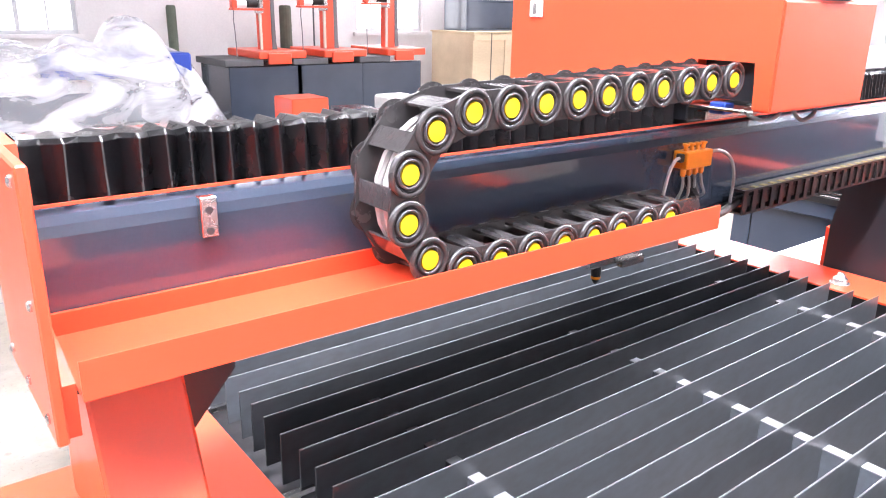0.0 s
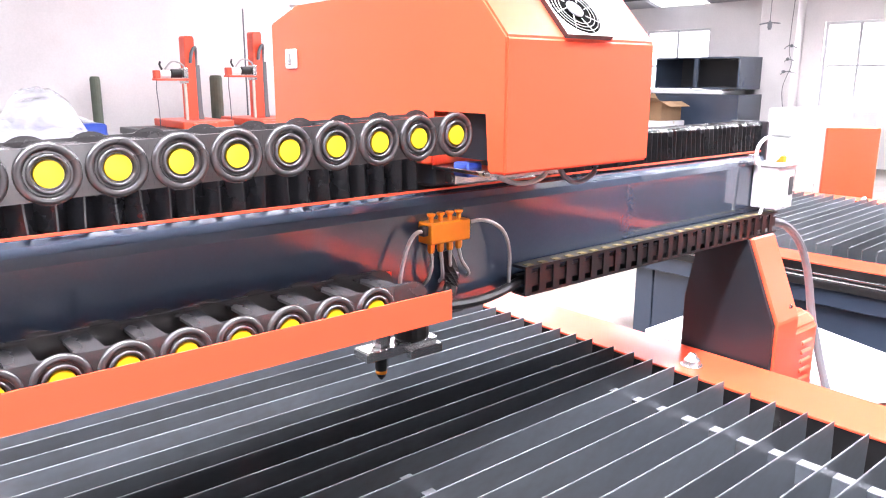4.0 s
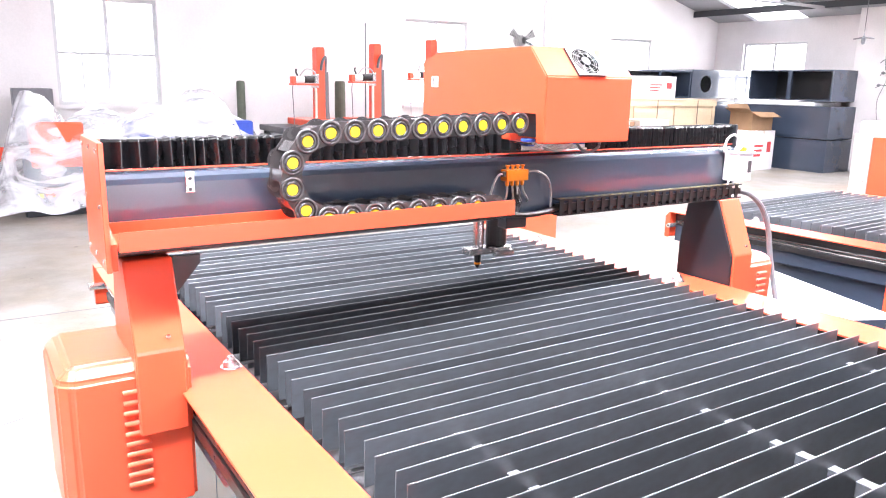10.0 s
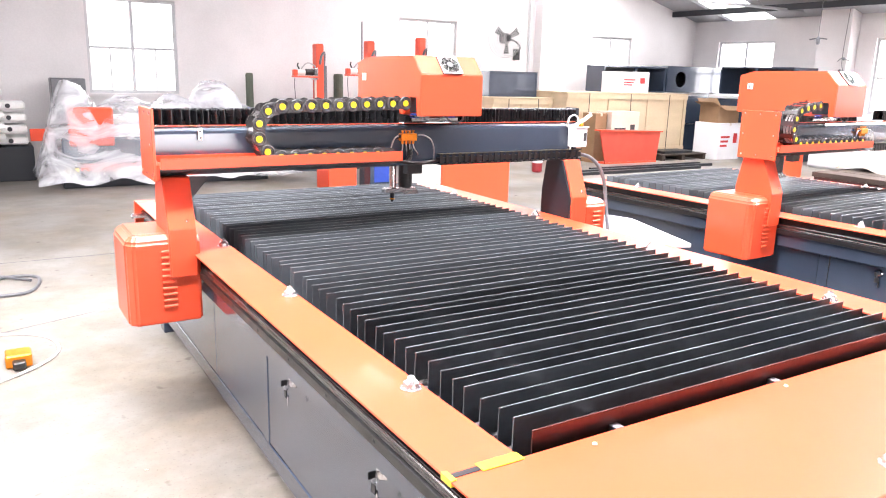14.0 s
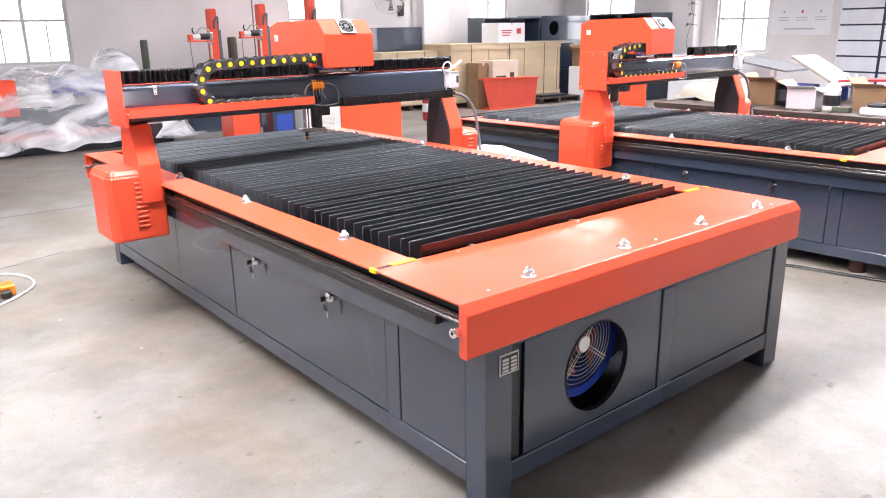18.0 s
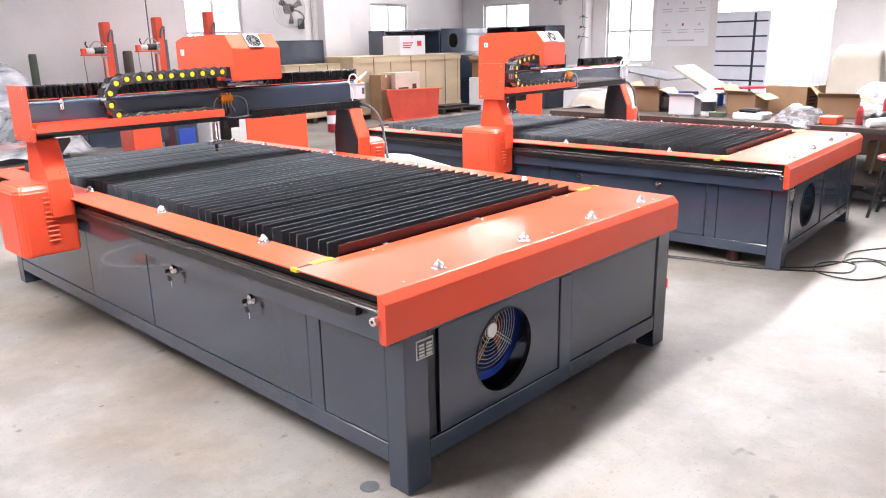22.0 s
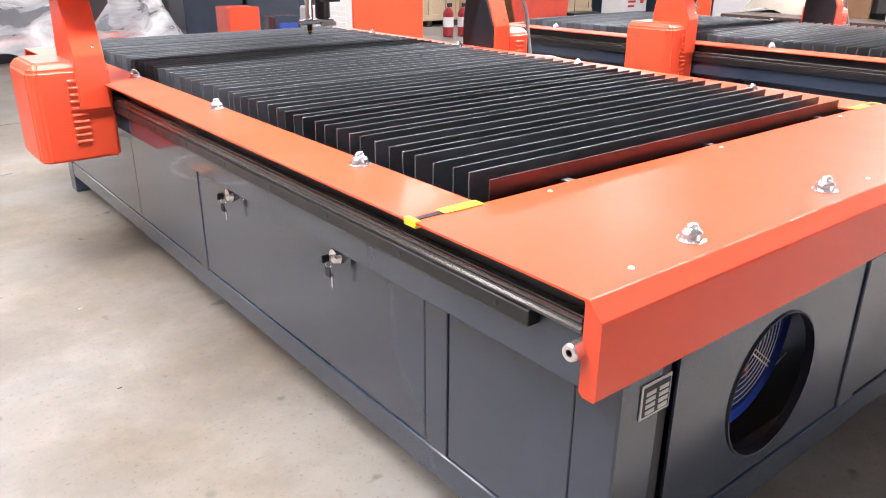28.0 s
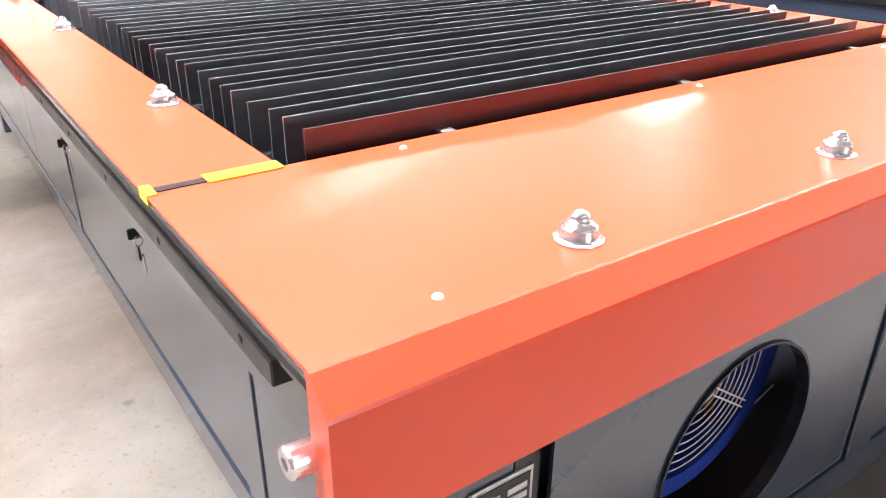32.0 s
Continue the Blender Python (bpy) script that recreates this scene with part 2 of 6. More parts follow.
FILM = clear("plastic film", (0.80, 0.80, 0.83), 0.2, 0.5)
CLEARBOX = clear("clear plastic", (0.34, 0.34, 0.36), 0.1, 0.5, 0.02)

# ---- mesh builders ----
ORIGIN = {}


def thing(name, at, label, category, group="", kind=""):
    ob = new(name)
    ob.empty_display_size = 0.1
    ob.location = at
    ORIGIN[ob] = Vector(at)
    return tagged(ob, label, category, group, kind)


def part(name, bm, mat, parent, label=""):
    me = bpy.data.meshes.new(name)
    o = ORIGIN[parent]
    bmesh.ops.translate(bm, verts=bm.verts, vec=-o)
    bmesh.ops.recalc_face_normals(bm, faces=bm.faces)
    bm.to_mesh(me)
    bm.free()
    me.materials.append(mat)
    ob = new(name, me)
    ob.parent = parent
    ORIGIN[ob] = o
    if label:
        ob["label"] = label
    return ob


def solo(name, bm, mat, label, category, group="", kind="", at=None):
    """A thing that is one mesh, with its origin at its base."""
    me = bpy.data.meshes.new(name)
    if at is None:
        lo = [min(v.co[i] for v in bm.verts) for i in range(3)]
        hi = [max(v.co[i] for v in bm.verts) for i in range(3)]
        at = ((lo[0] + hi[0]) / 2, (lo[1] + hi[1]) / 2, lo[2])
    at = Vector(at)
    bmesh.ops.translate(bm, verts=bm.verts, vec=-at)
    bmesh.ops.recalc_face_normals(bm, faces=bm.faces)
    bm.to_mesh(me)
    bm.free()
    me.materials.append(mat)
    ob = new(name, me)
    ob.location = at
    ORIGIN[ob] = at
    return tagged(ob, label, category, group, kind)


def box(x0, x1, y0, y1, z0, z1, bevel=0.0, bm=None, seg=1):
    own = bm is None or bevel
    b = bmesh.new() if own else bm
    r = bmesh.ops.create_cube(b, size=1.0, matrix=Matrix.Translation(((x0 + x1) / 2, (y0 + y1) / 2, (z0 + z1) / 2)) @ Matrix.Diagonal((x1 - x0, y1 - y0, z1 - z0, 1)))
    if bevel:
        bmesh.ops.bevel(b, geom=b.edges[:], offset=bevel, segments=seg, affect='EDGES', profile=0.5)
    if bm is not None and own:
        return join(bm, b)
    return b


def join(bm, other):
    """Adds other to bm and frees it."""
    me = bpy.data.meshes.new("tmp")
    other.to_mesh(me)
    other.free()
    bm.from_mesh(me)
    bpy.data.meshes.remove(me)
    return bm


def prism(pts, axis, a, b, bevel=0.0):
    """A polygon drawn in the two other axes (in order) and pushed along axis from a to b."""
    bm = bmesh.new()

    def at(p, h):
        return {"x": (h, p[0], p[1]), "y": (p[0], h, p[1]), "z": (p[0], p[1], h)}[axis]
    lo = [bm.verts.new(at(p, a)) for p in pts]
    hi = [bm.verts.new(at(p, b)) for p in pts]
    bm.faces.new(lo)
    bm.faces.new(hi[::-1])
    n = len(pts)
    for i in range(n):
        bm.faces.new((lo[i], hi[i], hi[(i + 1) % n], lo[(i + 1) % n]))
    if bevel:
        bmesh.ops.bevel(bm, geom=bm.edges[:], offset=bevel, segments=1, affect='EDGES')
    return bm


def turned(profile, at, axis="z", n=20, bm=None):
    """A body of revolution: (radius, height) pairs along axis from at."""
    b = bm or bmesh.new()
    rings = []
    for r, h in profile:
        ring = []
        for i in range(n):
            a = 2 * math.pi * i / n
            c, s = r * math.cos(a), r * math.sin(a)
            v = {"z": (c, s, h), "y": (c, h, s), "x": (h, c, s)}[axis]
            ring.append(b.verts.new((at[0] + v[0], at[1] + v[1], at[2] + v[2])))
        rings.append(ring)
    for p, q in zip(rings, rings[1:]):
        for i in range(n):
            b.faces.new((p[i], p[(i + 1) % n], q[(i + 1) % n], q[i]))
    b.faces.new(rings[0])
    b.faces.new(rings[-1][::-1])
    return b


def tube(points, radius, n=8, steps=6, bm=None):
    """A round hose along a smooth line through points."""
    b = bm or bmesh.new()
    P = [Vector(p) for p in points]
    line = []
    for i in range(len(P) - 1):
        p0, p1, p2, p3 = P[max(i - 1, 0)], P[i], P[i + 1], P[min(i + 2, len(P) - 1)]
        for k in range(steps):
            t = k / steps
            line.append(0.5 * ((2 * p1) + (p2 - p0) * t + (2 * p0 - 5 * p1 + 4 * p2 - p3) * t * t + (3 * p1 - p0 - 3 * p2 + p3) * t ** 3))
    line.append(P[-1])
    rings = []
    up = Vector((0.31, 0.17, 0.93))
    for i, c in enumerate(line):
        d = (line[min(i + 1, len(line) - 1)] - line[max(i - 1, 0)]).normalized()
        s = d.cross(up).normalized()
        u = s.cross(d).normalized()
        rings.append([b.verts.new(c + radius * (math.cos(2 * math.pi * k / n) * s + math.sin(2 * math.pi * k / n) * u)) for k in range(n)])
    for p, q in zip(rings, rings[1:]):
        for k in range(n):
            b.faces.new((p[k], p[(k + 1) % n], q[(k + 1) % n], q[k]))
    b.faces.new(rings[0][::-1])
    b.faces.new(rings[-1])
    return b


def smooth(ob):
    for p in ob.data.polygons:
        p.use_smooth = True
    return ob


def sheet_with_hole(x0, x1, z0, z1, cx, cz, r, y0, y1, n=40):
    """An upright plate along x with a round hole."""
    bm = bmesh.new()

    def border(a):
        c, s = math.cos(a), math.sin(a)
        k = min(((x1 - cx) / c) if c > 1e-9 else ((x0 - cx) / c if c < -1e-9 else 1e9), ((z1 - cz) / s) if s > 1e-9 else ((z0 - cz) / s if s < -1e-9 else 1e9))
        return cx + k * c, cz + k * s
    angles = sorted({2 * math.pi * i / n for i in range(n)} | {math.atan2(z - cz, x - cx) % (2 * math.pi) for x in (x0, x1) for z in (z0, z1)})
    rows = []
    for y in (y0, y1):
        rows.append(([bm.verts.new((cx + r * math.cos(a), y, cz + r * math.sin(a))) for a in angles], [bm.verts.new((border(a)[0], y, border(a)[1])) for a in angles]))
    m = len(angles)
    for i in range(m):
        j = (i + 1) % m
        (ia, oa), (ib, ob_) = rows
        bm.faces.new((ia[i], ia[j], oa[j], oa[i]))
        bm.faces.new((ib[i], ob_[i], ob_[j], ib[j]))
        bm.faces.new((ia[i], ib[i], ib[j], ia[j]))
        bm.faces.new((oa[i], oa[j], ob_[j], ob_[i]))
    return bm


def shared(name, me, mat, parent, at, label=""):
    """One more object on a mesh that is already made, at a place in the world."""
    ob = new(name, me)
    ob.parent = parent
    ob.location = Vector(at) - ORIGIN[parent]
    if mat and not me.materials:
        me.materials.append(mat)
    ORIGIN[ob] = ORIGIN[parent]
    if label:
        ob["label"] = label
    return ob


def mesh_of(bm, name, mat):
    me = bpy.data.meshes.new(name)
    bmesh.ops.recalc_face_normals(bm, faces=bm.faces)
    bm.to_mesh(me)
    bm.free()
    me.materials.append(mat)
    return me

# ---- the hall ----
XW, XE, YS, YN, EAVE, RIDGE = -7.0, 14.0, -11.0, 10.3, 2.85, 5.6
XM = (XW + XE) / 2


def wall(name, axis, at, depth, a0, a1, openings, label):
    """A straight wall with thickness; openings are (from, to, sill, head)."""
    bm = bmesh.new()

    def slab(p, q, z0, z1):
        if q - p > 1e-4 and z1 - z0 > 1e-4:
            if axis == "x":
                box(p, q, min(at, at + depth), max(at, at + depth), z0, z1, bm=bm)
            else:
                box(min(at, at + depth), max(at, at + depth), p, q, z0, z1, bm=bm)
    here = a0
    for p, q, s, h in sorted(openings):
        slab(here, p, 0, EAVE)
        slab(p, q, 0, s)
        slab(p, q, h, EAVE)
        here = q
    slab(here, a1, 0, EAVE)
    if axis == "x":
        join(bm, prism([(a0, EAVE), (a1, EAVE), ((a0 + a1) / 2, RIDGE)], "y", min(at, at + depth), max(at, at + depth)))
    return solo(name, bm, PLASTER, label, "wall", kind="structure")


WIN_N = [(-3.2, -1.9, 1.1, 2.5), (0.93, 2.23, 1.1, 2.5), (6.15, 7.4, 1.1, 2.5), (10.8, 12.0, 1.1, 2.4)]
WIN_E = [(-4.5, -3.0, 1.1, 2.4), (4.85, 6.0, 1.0, 2.4), (8.15, 9.6, 1.05, 2.4)]
DOOR_E = (1.25, 3.45, 0.0, 2.35)
wall("wall_north", "x", YN, 0.24, XW, XE, WIN_N, "white plastered gable wall with tall windows")
wall("wall_east", "y", XE, 0.24, YS, YN, WIN_E + [DOOR_E], "white plastered side wall with windows and an open doorway")
# unseen opening, added for low fill light from the south
FILL_OPENING_S = (1.2, 3.8, 0.0, 2.6)
wall("wall_south", "x", YS, -0.24, XW, XE, [FILL_OPENING_S], "unseen white gable wall with an added opening for fill light")
wall("wall_west", "y", XW, -0.24, YS, YN, [], "plain white plastered side wall")
solo("floor", box(XW - 0.3, XE + 9, YS - 8, YN + 0.3, -0.1, 0.0), FLOORM, "pale stained concrete workshop floor", "floor", kind="structure")

# roof: two slopes; strips of daylight sheet run up the slopes and are left open
slope = (RIDGE - EAVE) / (XE - XM)
# the southernmost strip is unseen, added as weak fill light
STRIPS = [(-6.2, -5.2, 30, 30), (-0.45, -0.05, 1150, 1650), (8.2, 9.4, 15, 260)]
HATCHES = [(9.8, 11.7, 5.7, 7.0, 170), (-4.6, 3.1, 2.5, 3.4, 430)]  # openings in the slopes: a short skylight, then an unseen one added as fill


def roof_z(x):
    return RIDGE - slope * abs(x - XM)


bm = bmesh.new()
cuts = [YS - 0.3] + [v for a, b, _, _ in STRIPS for v in (a, b)] + [YN + 0.3]
for p, q in zip(cuts[::2], cuts[1::2]):
    for u, v in ((XW - 0.3, XM), (XM, XE + 0.3)):
        pieces = [(u, v, p, q)]
        for x0, x1, y0, y1, _ in HATCHES:
            if u < x0 < v and p < y0 < q:
                pieces = [(u, x0, p, q), (x1, v, p, q), (x0, x1, p, y0), (x0, x1, y1, q)]
        for c, d, e, f in pieces:
            join(bm, prism([(c, roof_z(c)), (d, roof_z(d)), (d, roof_z(d) + 0.06), (c, roof_z(c) + 0.06)], "y", e, f))
solo("ceiling", bm, ROOFING, "grey sheet roof on dark steel purlins", "ceiling", kind="structure")
for i in range(13):
    x = XW + 0.8 + i * (XE - XW - 1.6) / 12
    z = roof_z(x) - 0.02
    solo("purlin", prism([(x - 0.03, z - 0.12), (x + 0.03, z - 0.12), (x + 0.03, z), (x - 0.03, z)], "y", YS, YN - 0.002), GREYDARK, "dark steel roof purlin", "purlin", "roof purlins", kind="structure")
for x0, x1, y0, y1, power in HATCHES:
    hx = (x0 + x1) / 2
    area_lamp("hatch_and_fill_light", pose(hx, (y0 + y1) / 2, roof_z(hx) + 0.05, 0, math.copysign(math.degrees(math.atan(slope)), hx - XM), 0), x1 - x0, y1 - y0, power)
    for y in (y0 + 0.35, y1 - 0.4):
        solo("glazing_rib", prism([(x0, roof_z(x0) + 0.005), (x1, roof_z(x1) + 0.005), (x1, roof_z(x1) + 0.04), (x0, roof_z(x0) + 0.04)], "y", y, y + 0.07), ROOFING, "grey rib across the skylight", "rib", "skylight ribs", kind="structure")
truss = thing("roof_truss", (XM, 7.4, 2.9), "pale grey welded steel roof truss", "truss", kind="structure")
part("bottom_chord", tube([(XW + 0.02, 7.4, 2.93), (XM, 7.4, 2.93), (XE - 0.02, 7.4, 2.93)], 0.03, 8, 1), ROOFING, truss)
for k in range(1, 14):
    x = XW + k * 1.5
    part("web", tube([(x, 7.4, 2.93), (x + 0.7, 7.4, roof_z(x + 0.7) - 0.16)], 0.016, 6, 1), ROOFING, truss)
    part("web", tube([(x, 7.4, 2.93), (x - 0.75, 7.4, roof_z(x - 0.75) - 0.16)], 0.016, 6, 1), ROOFING, truss)
for y0, y1, west, east in STRIPS:
    for s in (-1, 1):
        xm = XM + (4.9 if s > 0 else -3.6)
        area_lamp("skylight_and_fill_light", pose(xm, (y0 + y1) / 2, roof_z(xm) + 0.05, 0, s * math.degrees(math.atan(slope)), 0), 7.2, y1 - y0, east if s > 0 else west)


def glow(name, colour, strength):
    m, t, b = nodes_of(name)
    b.inputs["Base Color"].default_value = (0.8, 0.8, 0.8, 1)
    b.inputs["Emission Color"].default_value = (*colour, 1)
    b.inputs["Emission Strength"].default_value = strength
    return m


DAY = glow("hazy daylight", (1.0, 0.97, 0.97), 2.6)
solo("backdrop", box(XW - 12, XE + 4, YN + 3.0, YN + 3.05, -1, 9), DAY, "bright hazy daylight outside the windows", "backdrop", kind="structure")
solo("backdrop", box(XE + 5.0, XE + 5.05, YS - 12, YN + 14, -1, 9), DAY, "bright hazy daylight outside the doorway", "backdrop", kind="structure")
for a, b, s, h in WIN_N:
    area_lamp("window_daylight", pose((a + b) / 2, YN + 0.2, (s + h) / 2, -90, 0, 0), b - a, h - s, 9)
for a, b, s, h in WIN_E + [DOOR_E]:
    area_lamp("window_daylight", pose(XE + 0.2, (a + b) / 2, (s + h) / 2, 90, 0, 90), b - a, h - s, 50)
# glowing backing and fill lamp of the added south opening, out of view
solo("backdrop", box(XW - 2, XE + 2, YS - 6.05, YS - 6.0, -1, 9), DAY, "bright backing outside the added south opening", "backdrop", kind="structure")
area_lamp("south_fill_light", pose(2.5, YS - 0.2, 1.3, 90, 0, 0), 2.6, 2.6, 190)

# ---- the cutting machines ----
X0, X1, Y0, Y1, TOP = 0.21, 2.19, -1.637, 2.27, 0.79
BX0, BX1, BY0, BY1 = 0.308, 2.168, -1.612, 2.21
SINK = 0.02  # the legs end this far above the zero of the machine's own measures
PITCH = 0.0605
RND = random.Random(11)


def screw(at, axis, s=1, r=0.006, h=0.004):
    prof = [(r, 0), (r, s * h * 0.5), (r * 0.6, s * h)]
    return turned(prof, at, axis, 8)


def cutting_table():
    t = thing("cutting_table", (1.2, 0.3, 0), "blue-grey steel cutting table with orange top covers and upright steel slats", "cutting table", "cutting tables")
    corners = ((BX0, BY0), (BX1 - 0.115, BY0), (BX0, BY1 - 0.098), (BX1 - 0.115, BY1 - 0.098))
    for x, y in corners:
        part("leg", box(x, x + 0.115, y, y + 0.098, SINK, 0.70, 0.004), GREY, t)
    for z0, z1 in ((0.115, 0.19), (0.60, 0.70)):
        for y in (BY0 + 0.002, BY1 - 0.082):
            part("end_rail", box(BX0 + 0.115, BX1 - 0.115, y, y + 0.08, z0, z1, 0.003), GREY, t)
        for x in (BX0 + 0.002, BX1 - 0.082):
            part("side_rail", box(x, x + 0.08, BY0 + 0.098, BY1 - 0.098, z0, z1, 0.003), GREY, t)
    # end faces
    for y, s in ((BY0, 1), (BY1, -1)):
        a, b = sorted((y + s * 0.002, y + s * 0.06))
        part("middle_post", box(1.220, 1.302, a, b, 0.19, 0.60, 0.003), GREY, t)
        c, d = sorted((y + s * 0.008, y + s * 0.014))
        if s > 0:
            part("fan_panel", sheet_with_hole(0.484, 1.212, 0.194, 0.597, 0.85, 0.40, 0.170, c, d), GREY, t, "grey sheet panel with a round fan opening")
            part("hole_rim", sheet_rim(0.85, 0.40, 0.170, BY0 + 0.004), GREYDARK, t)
        else:
            part("end_panel", box(0.440, 1.212, c, d, 0.194, 0.597, 0.002), GREY, t)
        part("end_panel", box(1.310, BX1 - 0.121, c, d, 0.194, 0.597, 0.002), GREY, t)
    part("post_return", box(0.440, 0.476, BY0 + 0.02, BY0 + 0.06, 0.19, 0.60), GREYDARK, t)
    # side faces
    for x, s in ((BX0, 1), (BX1, -1)):
        a, b = sorted((x + s * 0.006, x + s * 0.013))
        for y0, y1 in ((-1.509, -1.156), (0.291, 0.956), (0.960, 2.109)):
            part("side_panel", box(a, b, y0, y1, 0.1925, 0.598, 0.002), GREY, t)
        door = part("access_door", box(a, b, -1.070, 0.222, 0.1935, 0.592, 0.002), GREY, t, "flush grey access door with two key locks")
        for y in (-0.71, -0.06):
            lock = part("lock", turned([(0.024, 0), (0.024, -s * 0.006), (0.019, -s * 0.017), (0.006, -s * 0.018)], (x + s * 0.006, y, 0.548), "x", 16), CHROME, door)
            if s > 0:
                part("key", key_mesh(x - 0.014, y, 0.548), CHROME, door)
                part("key_fob", box(x - 0.044, x - 0.022, y - 0.003, y + 0.003, 0.537, 0.559, 0.002), BLACK, door)
                part("spare_key", box(x - 0.034, x - 0.030, y - 0.020, y + 0.004, 0.500, 0.528, 0.001), BLACK, door)
        for y0, y1 in ((-1.153, -1.0755), (0.2265, 0.288)):
            c, d = sorted((x + s * 0.003, x + s * 0.035))
            part("side_post", box(c, d, y0, y1, 0.19, 0.60, 0.002), GREY, t)
    # inside of the body
    part("inner_tray", box(BX0 + 0.10, BX1 - 0.10, BY0 + 0.45, BY1 - 0.1, 0.48, 0.50), TRAY, t, "dull galvanised tray under the slats")
    # added dark plates keep light out and stand for shade behind the fan
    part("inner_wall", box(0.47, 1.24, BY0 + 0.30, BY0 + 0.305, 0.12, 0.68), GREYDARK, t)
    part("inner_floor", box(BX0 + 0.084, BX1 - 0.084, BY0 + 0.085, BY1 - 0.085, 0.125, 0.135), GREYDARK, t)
    # exhaust fan behind the opening
    cx, cy, cz = 0.862, BY0 + 0.135, 0.456
    part("fan_housing", ring_body(0.172, 0.206, cx, cy - 0.043, cy + 0.055, cz), BLUE, t, "blue round fan housing")
    guard = bmesh.new()
    for j in range(9):
        r = 0.036 + j * 0.0172
        tube([(cx + r * math.cos(a), cy - 0.052 + 0.06 * r, cz + r * math.sin(a)) for a in [2 * math.pi * k / 28 for k in range(29)]], 0.0011, 5, 2, guard)
    for k in range(4):
        a = -0.62 + k * math.pi / 2
        for off in (-0.006, 0.006):
            dx, dz = -off * math.sin(a), off * math.cos(a)
            tube([(cx + 0.028 * math.cos(a) + dx, cy - 0.054, cz + 0.028 * math.sin(a) + dz), (cx + 0.182 * math.cos(a) + dx, cy - 0.040, cz + 0.182 * math.sin(a) + dz)], 0.0016, 5, 2, guard)
        tube([(cx + 0.18 * math.cos(a), cy - 0.041, cz + 0.18 * math.sin(a)), (cx + 0.21 * math.cos(a), cy - 0.038, cz + 0.21 * math.sin(a)), (cx + 0.255 * math.cos(a + 0.2), cy - 0.036, cz + 0.255 * math.sin(a + 0.2))], 0.0018, 5, 2, guard)
    part("fan_guard", guard, WHITEPLAST, t, "pale wire fan guard")
    part("fan_badge", turned([(0.030, 0), (0.030, -0.003), (0.026, -0.005)], (cx, cy - 0.053, cz), "y", 20), WHITEPLAST, t, "round white badge on the guard")
    for k in range(5):
        a = k * 2 * math.pi / 5 + 0.75
        blade = bmesh.new()
        rows = []
        for rr, w in ((0.04, 0.25), (0.105, 0.42), (0.165, 0.50)):
            rows.append([blade.verts.new((cx + rr * math.cos(a - w), cy - 0.02, cz + rr * math.sin(a - w))), blade.verts.new((cx + rr * math.cos(a + w), cy + 0.02, cz + rr * math.sin(a + w)))])
        for p, q in zip(rows, rows[1:]):
            blade.faces.new((p[0], p[1], q[1], q[0]))
        bmesh.ops.solidify(blade, geom=blade.faces[:], thickness=0.003)
        part("fan_blade", blade, FANRED, t, "red fan blade")
    part("fan_hub", turned([(0.038, 0), (0.042, 0.01), (0.042, 0.04)], (cx, cy - 0.030, cz), "y", 16), FANRED, t)
    # maker's plate: two unreadable dark patches on bright metal
    plate = part("nameplate", box(0.362, 0.445, BY0 - 0.003, BY0 - 0.0005, 0.516, 0.586, 0.0005), PLATE, t, "bright metal nameplate with unreadable print")
    part("print_field", box(0.367, 0.440, BY0 - 0.0042, BY0 - 0.0032, 0.522, 0.580), INK, plate)
    for x in (0.373, 0.409):
        for k in range(4):
            part("print_bar", box(x, x + 0.026, BY0 - 0.0054, BY0 - 0.0043, 0.525 + k * 0.0125, 0.533 + k * 0.0125), PLATE, plate)
    # top covers
    lip = 0.030
    for y, s in ((Y0, 1), (Y1, -1)):
        wide = 0.468 if s > 0 else 0.10
        pts = [(y + s * lip, TOP), (y + s * wide, TOP), (y + s * wide, TOP - 0.004), (y + s * 0.036, TOP - 0.004), (y + s * 0.034, TOP - 0.012), (y + s * 0.034, 0.632), (y + s * 0.026, 0.624), (y + s * 0.004, 0.624), (y, 0.628), (y, TOP - lip - 0.003), (y + s * 0.0015, TOP - lip + 0.001), (y + s * (lip - 0.003), TOP - 0.0015)]
        cover = part("end_cover", prism(pts, "x", X0, X1), ORANGE, t, "orange end cover with a folded front lip")
        for v, places in ((0.066, (0.355, 1.2, 2.05)), (0.44, (0.555, 1.2, 1.86) if s > 0 else ())):
            for x in places:
                part("rivet", turned([(0.006, 0), (0.005, 0.0025), (0.002, 0.004)], (x, y + s * v, TOP), "z", 8), WHITEPLAST, cover)
    for x, s in ((X0, 1), (X1, -1)):
        a, b = sorted((x, x + s * 0.175))
        part("side_cover", box(a, b, Y0 + 0.474, Y1 - 0.106, TOP - 0.006, TOP, 0.0015), ORANGE, t, "orange side cover strip")
        c, d = sorted((x + s * 0.055, x + s * 0.17))
        # black stands in for the shade in the recess above the rail
        part("side_beam", box(c, d, Y0 + 0.03, Y1 - 0.03, 0.70, TOP - 0.007), BLACK, t, "inside face behind the rail, blackened for the recess shade")
        e, f = sorted((x + s * 0.028, x + s * 0.053))
        rail = [(e, 0.711), (f, 0.711), (f, 0.738), (e + 0.008, 0.738), (e + 0.007, 0.7355), (e + 0.003, 0.7355), (e, 0.733), (e, 0.729), (e + 0.003, 0.724), (e + 0.003, 0.720), (e, 0.716)] if s > 0 else [(e, 0.711), (f, 0.711), (f, 0.716), (f - 0.003, 0.720), (f - 0.003, 0.724), (f, 0.729), (f, 0.733), (f - 0.003, 0.7355), (f - 0.007, 0.7355), (f - 0.008, 0.738), (e, 0.738)]
